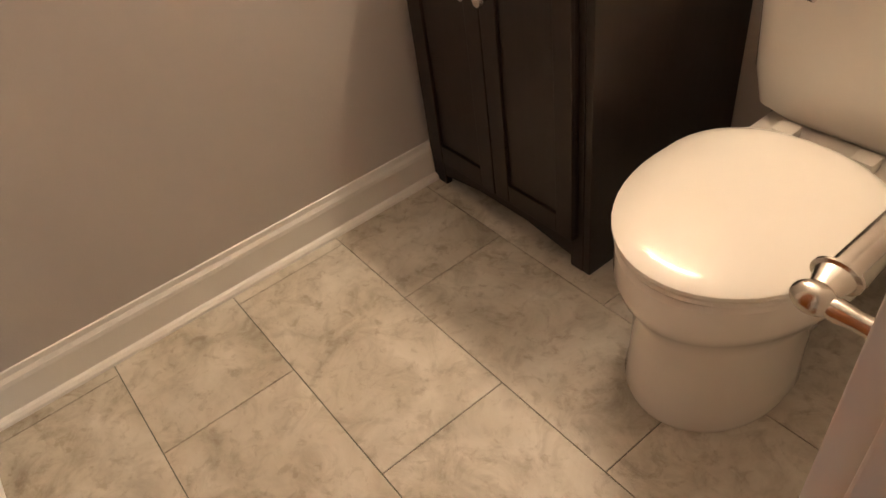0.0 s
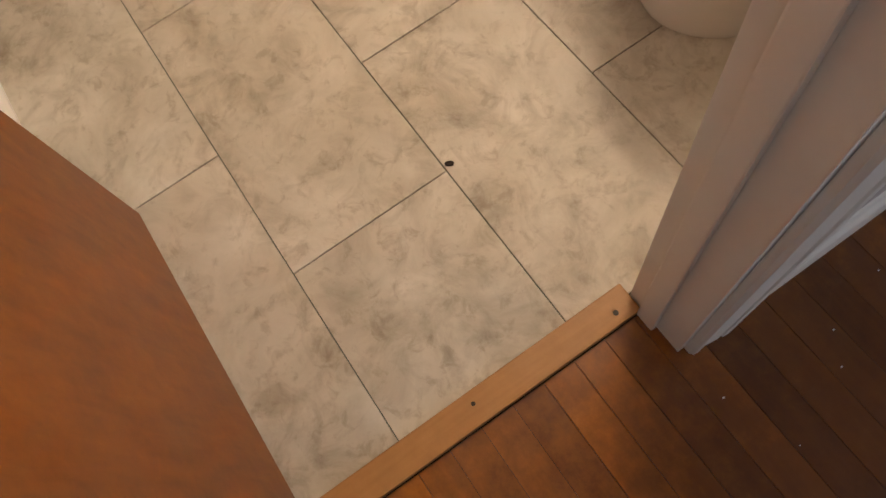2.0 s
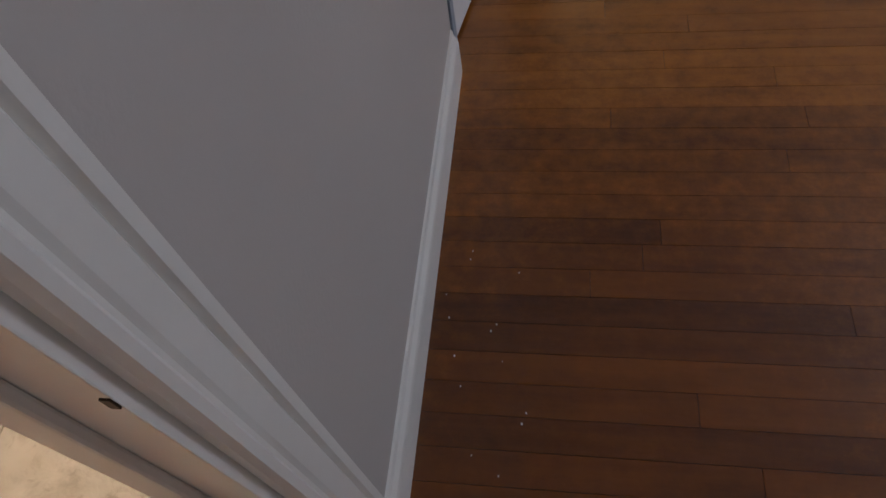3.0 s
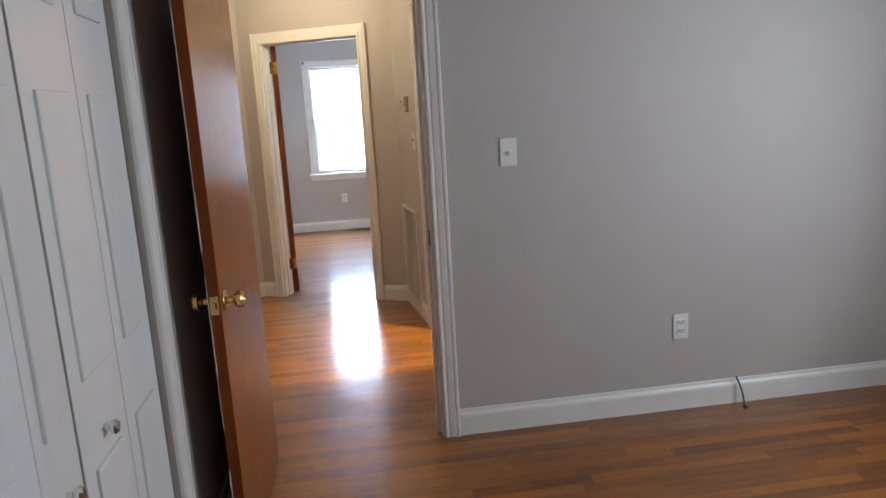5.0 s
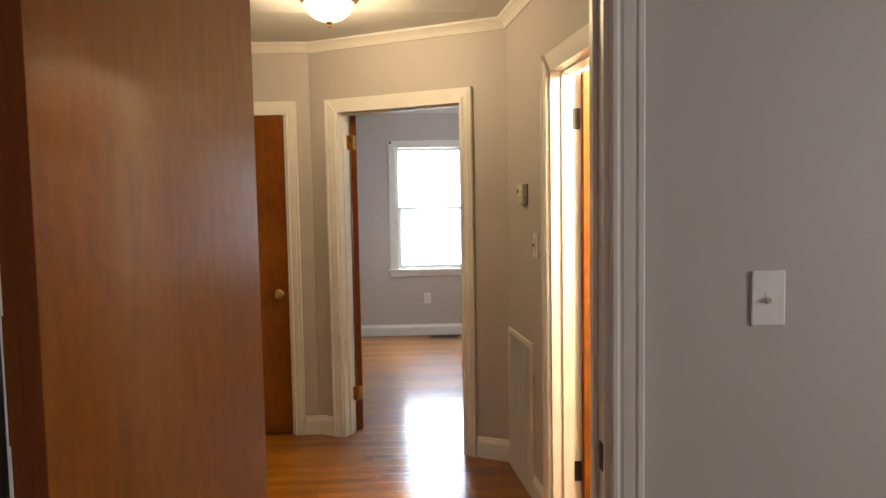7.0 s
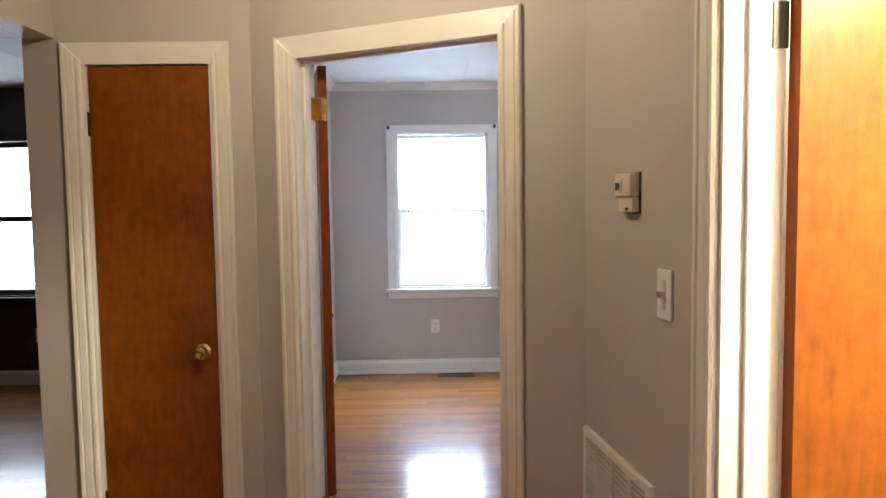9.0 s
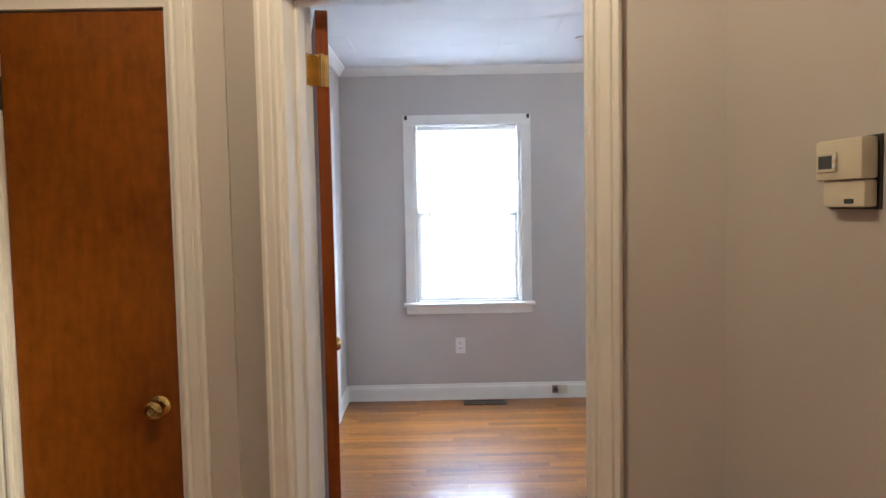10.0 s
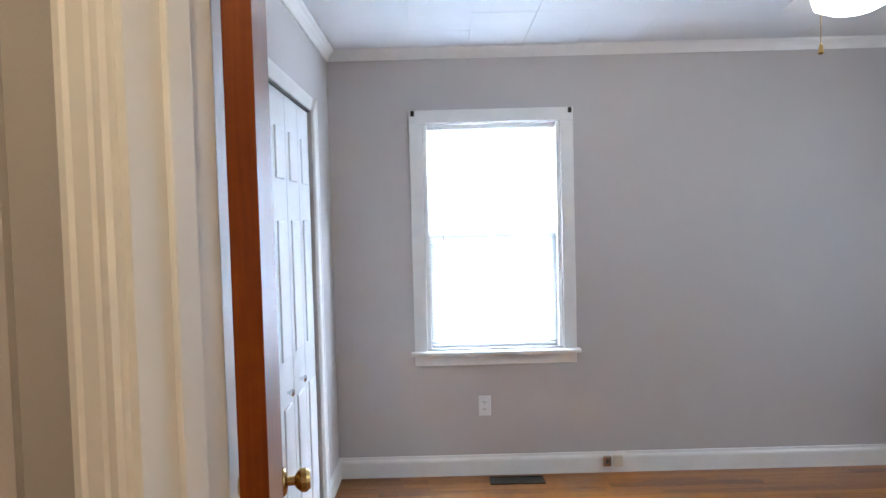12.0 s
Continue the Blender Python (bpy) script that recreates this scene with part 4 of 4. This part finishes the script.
for i in range(2):
    x0 = 0.035 + i * (vw - 0.07) / 2 + 0.0015
    x1 = 0.035 + (i + 1) * (vw - 0.07) / 2 - 0.0015
    dr = part("door", box(B(), x0, x1, -0.013, -0.002, 0.10, 0.72, 0.001), M_ESPRESSO, vanity)
    part("stile", box(B(), x0, x0 + 0.05, -0.022, -0.0125, 0.10, 0.72, 0.002), M_ESPRESSO, dr)
    part("stile", box(B(), x1 - 0.05, x1, -0.022, -0.0125, 0.10, 0.72, 0.002), M_ESPRESSO, dr)
    part("rail", box(B(), x0 + 0.0505, x1 - 0.0505, -0.0215, -0.0125, 0.10, 0.155, 0.002), M_ESPRESSO, dr)
    part("rail", box(B(), x0 + 0.0505, x1 - 0.0505, -0.0215, -0.0125, 0.665, 0.72, 0.002), M_ESPRESSO, dr)
    kx = x1 - 0.025 if i == 0 else x0 + 0.025
    part("knob", lathe(B(), [(0.006, 0), (0.006, 0.012), (0.014, 0.018), (0.012, 0.026), (0.004, 0.028)], Matrix.Translation((kx, -0.022, 0.62)) @ Matrix.Rotation(radians(90), 4, "X"), 16), M_NICKEL, dr, smooth=True)
top = thing("stone_worktop", pose(VX0, VY0, VH), "white cultured marble vanity top", "worktop")
part("slab", box(B(), -0.004, vw + 0.012, -0.03, vd, 0.001, 0.03, 0.006), M_PORCELAIN, top)

bar = thing("towel_bar", pose(-0.126, -3.036, 0.70) @ Matrix.Diagonal((1.2, 0.92, 0.88, 1)), "brushed nickel towel bar on the bath wall", "towel bar")
for y in (0.0, 0.60):
    p = part("post", lathe(B(), [(0.026, 0.0), (0.026, 0.005), (0.018, 0.010), (0.012, 0.022), (0.0105, 0.040), (0.013, 0.056), (0.011, 0.062)], Matrix.Translation((0, y, 0)) @ Matrix.Rotation(radians(-90), 4, "Y"), 24), M_NICKEL, bar, smooth=True)
    bm = B()
    bmesh.ops.create_uvsphere(bm, u_segments=24, v_segments=14, radius=0.018, matrix=Matrix.Translation((-0.074, y, 0)))
    part("ball", bm, M_NICKEL, p, smooth=True)
    s = 1 if y == 0 else -1
    part("collar", lathe(B(), [(0.010, 0.010), (0.015, 0.030), (0.017, 0.038), (0.021, 0.040), (0.021, 0.044), (0.016, 0.046)], Matrix.Translation((-0.074, y, 0)) @ Matrix.Rotation(radians(-90 * s), 4, "X"), 24), M_NICKEL, p, smooth=True)
part("bar", rod(B(), (-0.074, 0.042, 0), (-0.074, 0.558, 0), 0.0125, n=20), M_NICKEL, bar, smooth=True)

# dirt on the bath floor, paint flecks by the bedroom baseboard
bm = B()
bmesh.ops.create_icosphere(bm, subdivisions=2, radius=0.006)
for v in bm.verts:
    v.co = Vector((v.co.x * 1.5, v.co.y * 0.8, v.co.z * 0.7)) * (1 + 0.25 * noise.noise(v.co * 300))
crumb = part("dirt_crumb", bm, M_DIRT)
crumb.matrix_world = pose(-0.487, -3.280, 0.003, 0, 0, 60)
tagged(crumb, "small dark crumb of dirt on a tile joint", "dirt")
rnd = random.Random(3)
bm = B()
for i in range(16):
    x, y, s = rnd.uniform(0.012, 0.20), rnd.uniform(-3.2, -2.6), rnd.uniform(0.001, 0.0028)
    box(bm, x, x + s, y, y + s * 1.4, 0.0, s * 0.6)
tagged(part("paint_flecks", bm, M_FLECK), "white paint flecks on the oak floor by the wall", "debris", kind="stuff")

# ---- bath tiles ----
TW, TL, G = 0.3115, 0.633, 0.0010
tile_meshes = {}


def tile(x0, x1, y0, y1):
    x0, x1, y0, y1 = max(x0, -1.458), min(x1, -0.126), max(y0, -3.92), min(y1, -2.10)
    if x1 - x0 < 0.01 or y1 - y0 < 0.01:
        return
    w, d = round(x1 - x0 - 2 * G, 4), round(y1 - y0 - 2 * G, 4)
    if (w, d) not in tile_meshes:
        o = part("tile", box(B(), 0, w, 0, d, -0.006, 0.0, 0.0010), M_TILE, bath_floor)
        tile_meshes[(w, d)] = o.data
    else:
        o = new("tile", tile_meshes[(w, d)])
        o.parent = bath_floor
    o.location = (x0 + G, y0 + G, 0)


for r in range(-2, 6):
    y = -3.603 + r * TW
    start = -0.48 if r % 2 == 0 else -0.763
    for k in range(-3, 3):
        tile(start + k * TL, start + (k + 1) * TL, y, y + TW)

# ---- oak strip floor ----
SW = 0.057
rnd = random.Random(11)
floor_ob = bpy.data.objects["floor"]
unit = None
far_rows = []
near = 0
y = -5.2
while y < 6.08:
    x = -0.096 if -3.96 < y < -2.0 else -4.6
    x -= rnd.uniform(0, 0.5) if x < -1 else 0
    while x < 3.3:
        length = rnd.uniform(0.35, 1.3)
        x1 = min(x + length, 3.3)
        close = (-3.3 < y < -0.55 and x1 > -0.1 and x < 2.4 and near < 300)
        if close:
            if unit is None:
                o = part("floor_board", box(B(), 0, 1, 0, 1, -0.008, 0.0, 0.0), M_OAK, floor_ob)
                unit = o.data
            else:
                o = new("floor_board", unit)
                o.parent = floor_ob
            o.matrix_world = Matrix.Translation((x + 0.0005, y + 0.0004, rnd.uniform(-0.0004, 0.0))) @ Matrix.Diagonal((x1 - x - 0.001, SW - 0.0008, 1, 1))
            near += 1
        else:
            far_rows.append((x + 0.0005, x1 - 0.0005, y + 0.0004, y + SW - 0.0004))
        x = x1
    y += SW
verts, faces = [], []
for a, b, c, d in far_rows:
    k = len(verts)
    z = rnd.uniform(-0.0004, 0.0)
    verts += [(a, c, -0.008), (b, c, -0.008), (b, d, -0.008), (a, d, -0.008), (a, c, z), (b, c, z), (b, d, z), (a, d, z)]
    faces += [(k + 4, k + 5, k + 6, k + 7), (k, k + 1, k + 5, k + 4), (k + 1, k + 2, k + 6, k + 5), (k + 2, k + 3, k + 7, k + 6), (k + 3, k, k + 4, k + 7)]
me = bpy.data.meshes.new("floor_boards")
me.from_pydata(verts, [], faces)
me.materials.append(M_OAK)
ob = new("floor_boards", me)
ob.parent = floor_ob
ob["kind"] = "stuff"
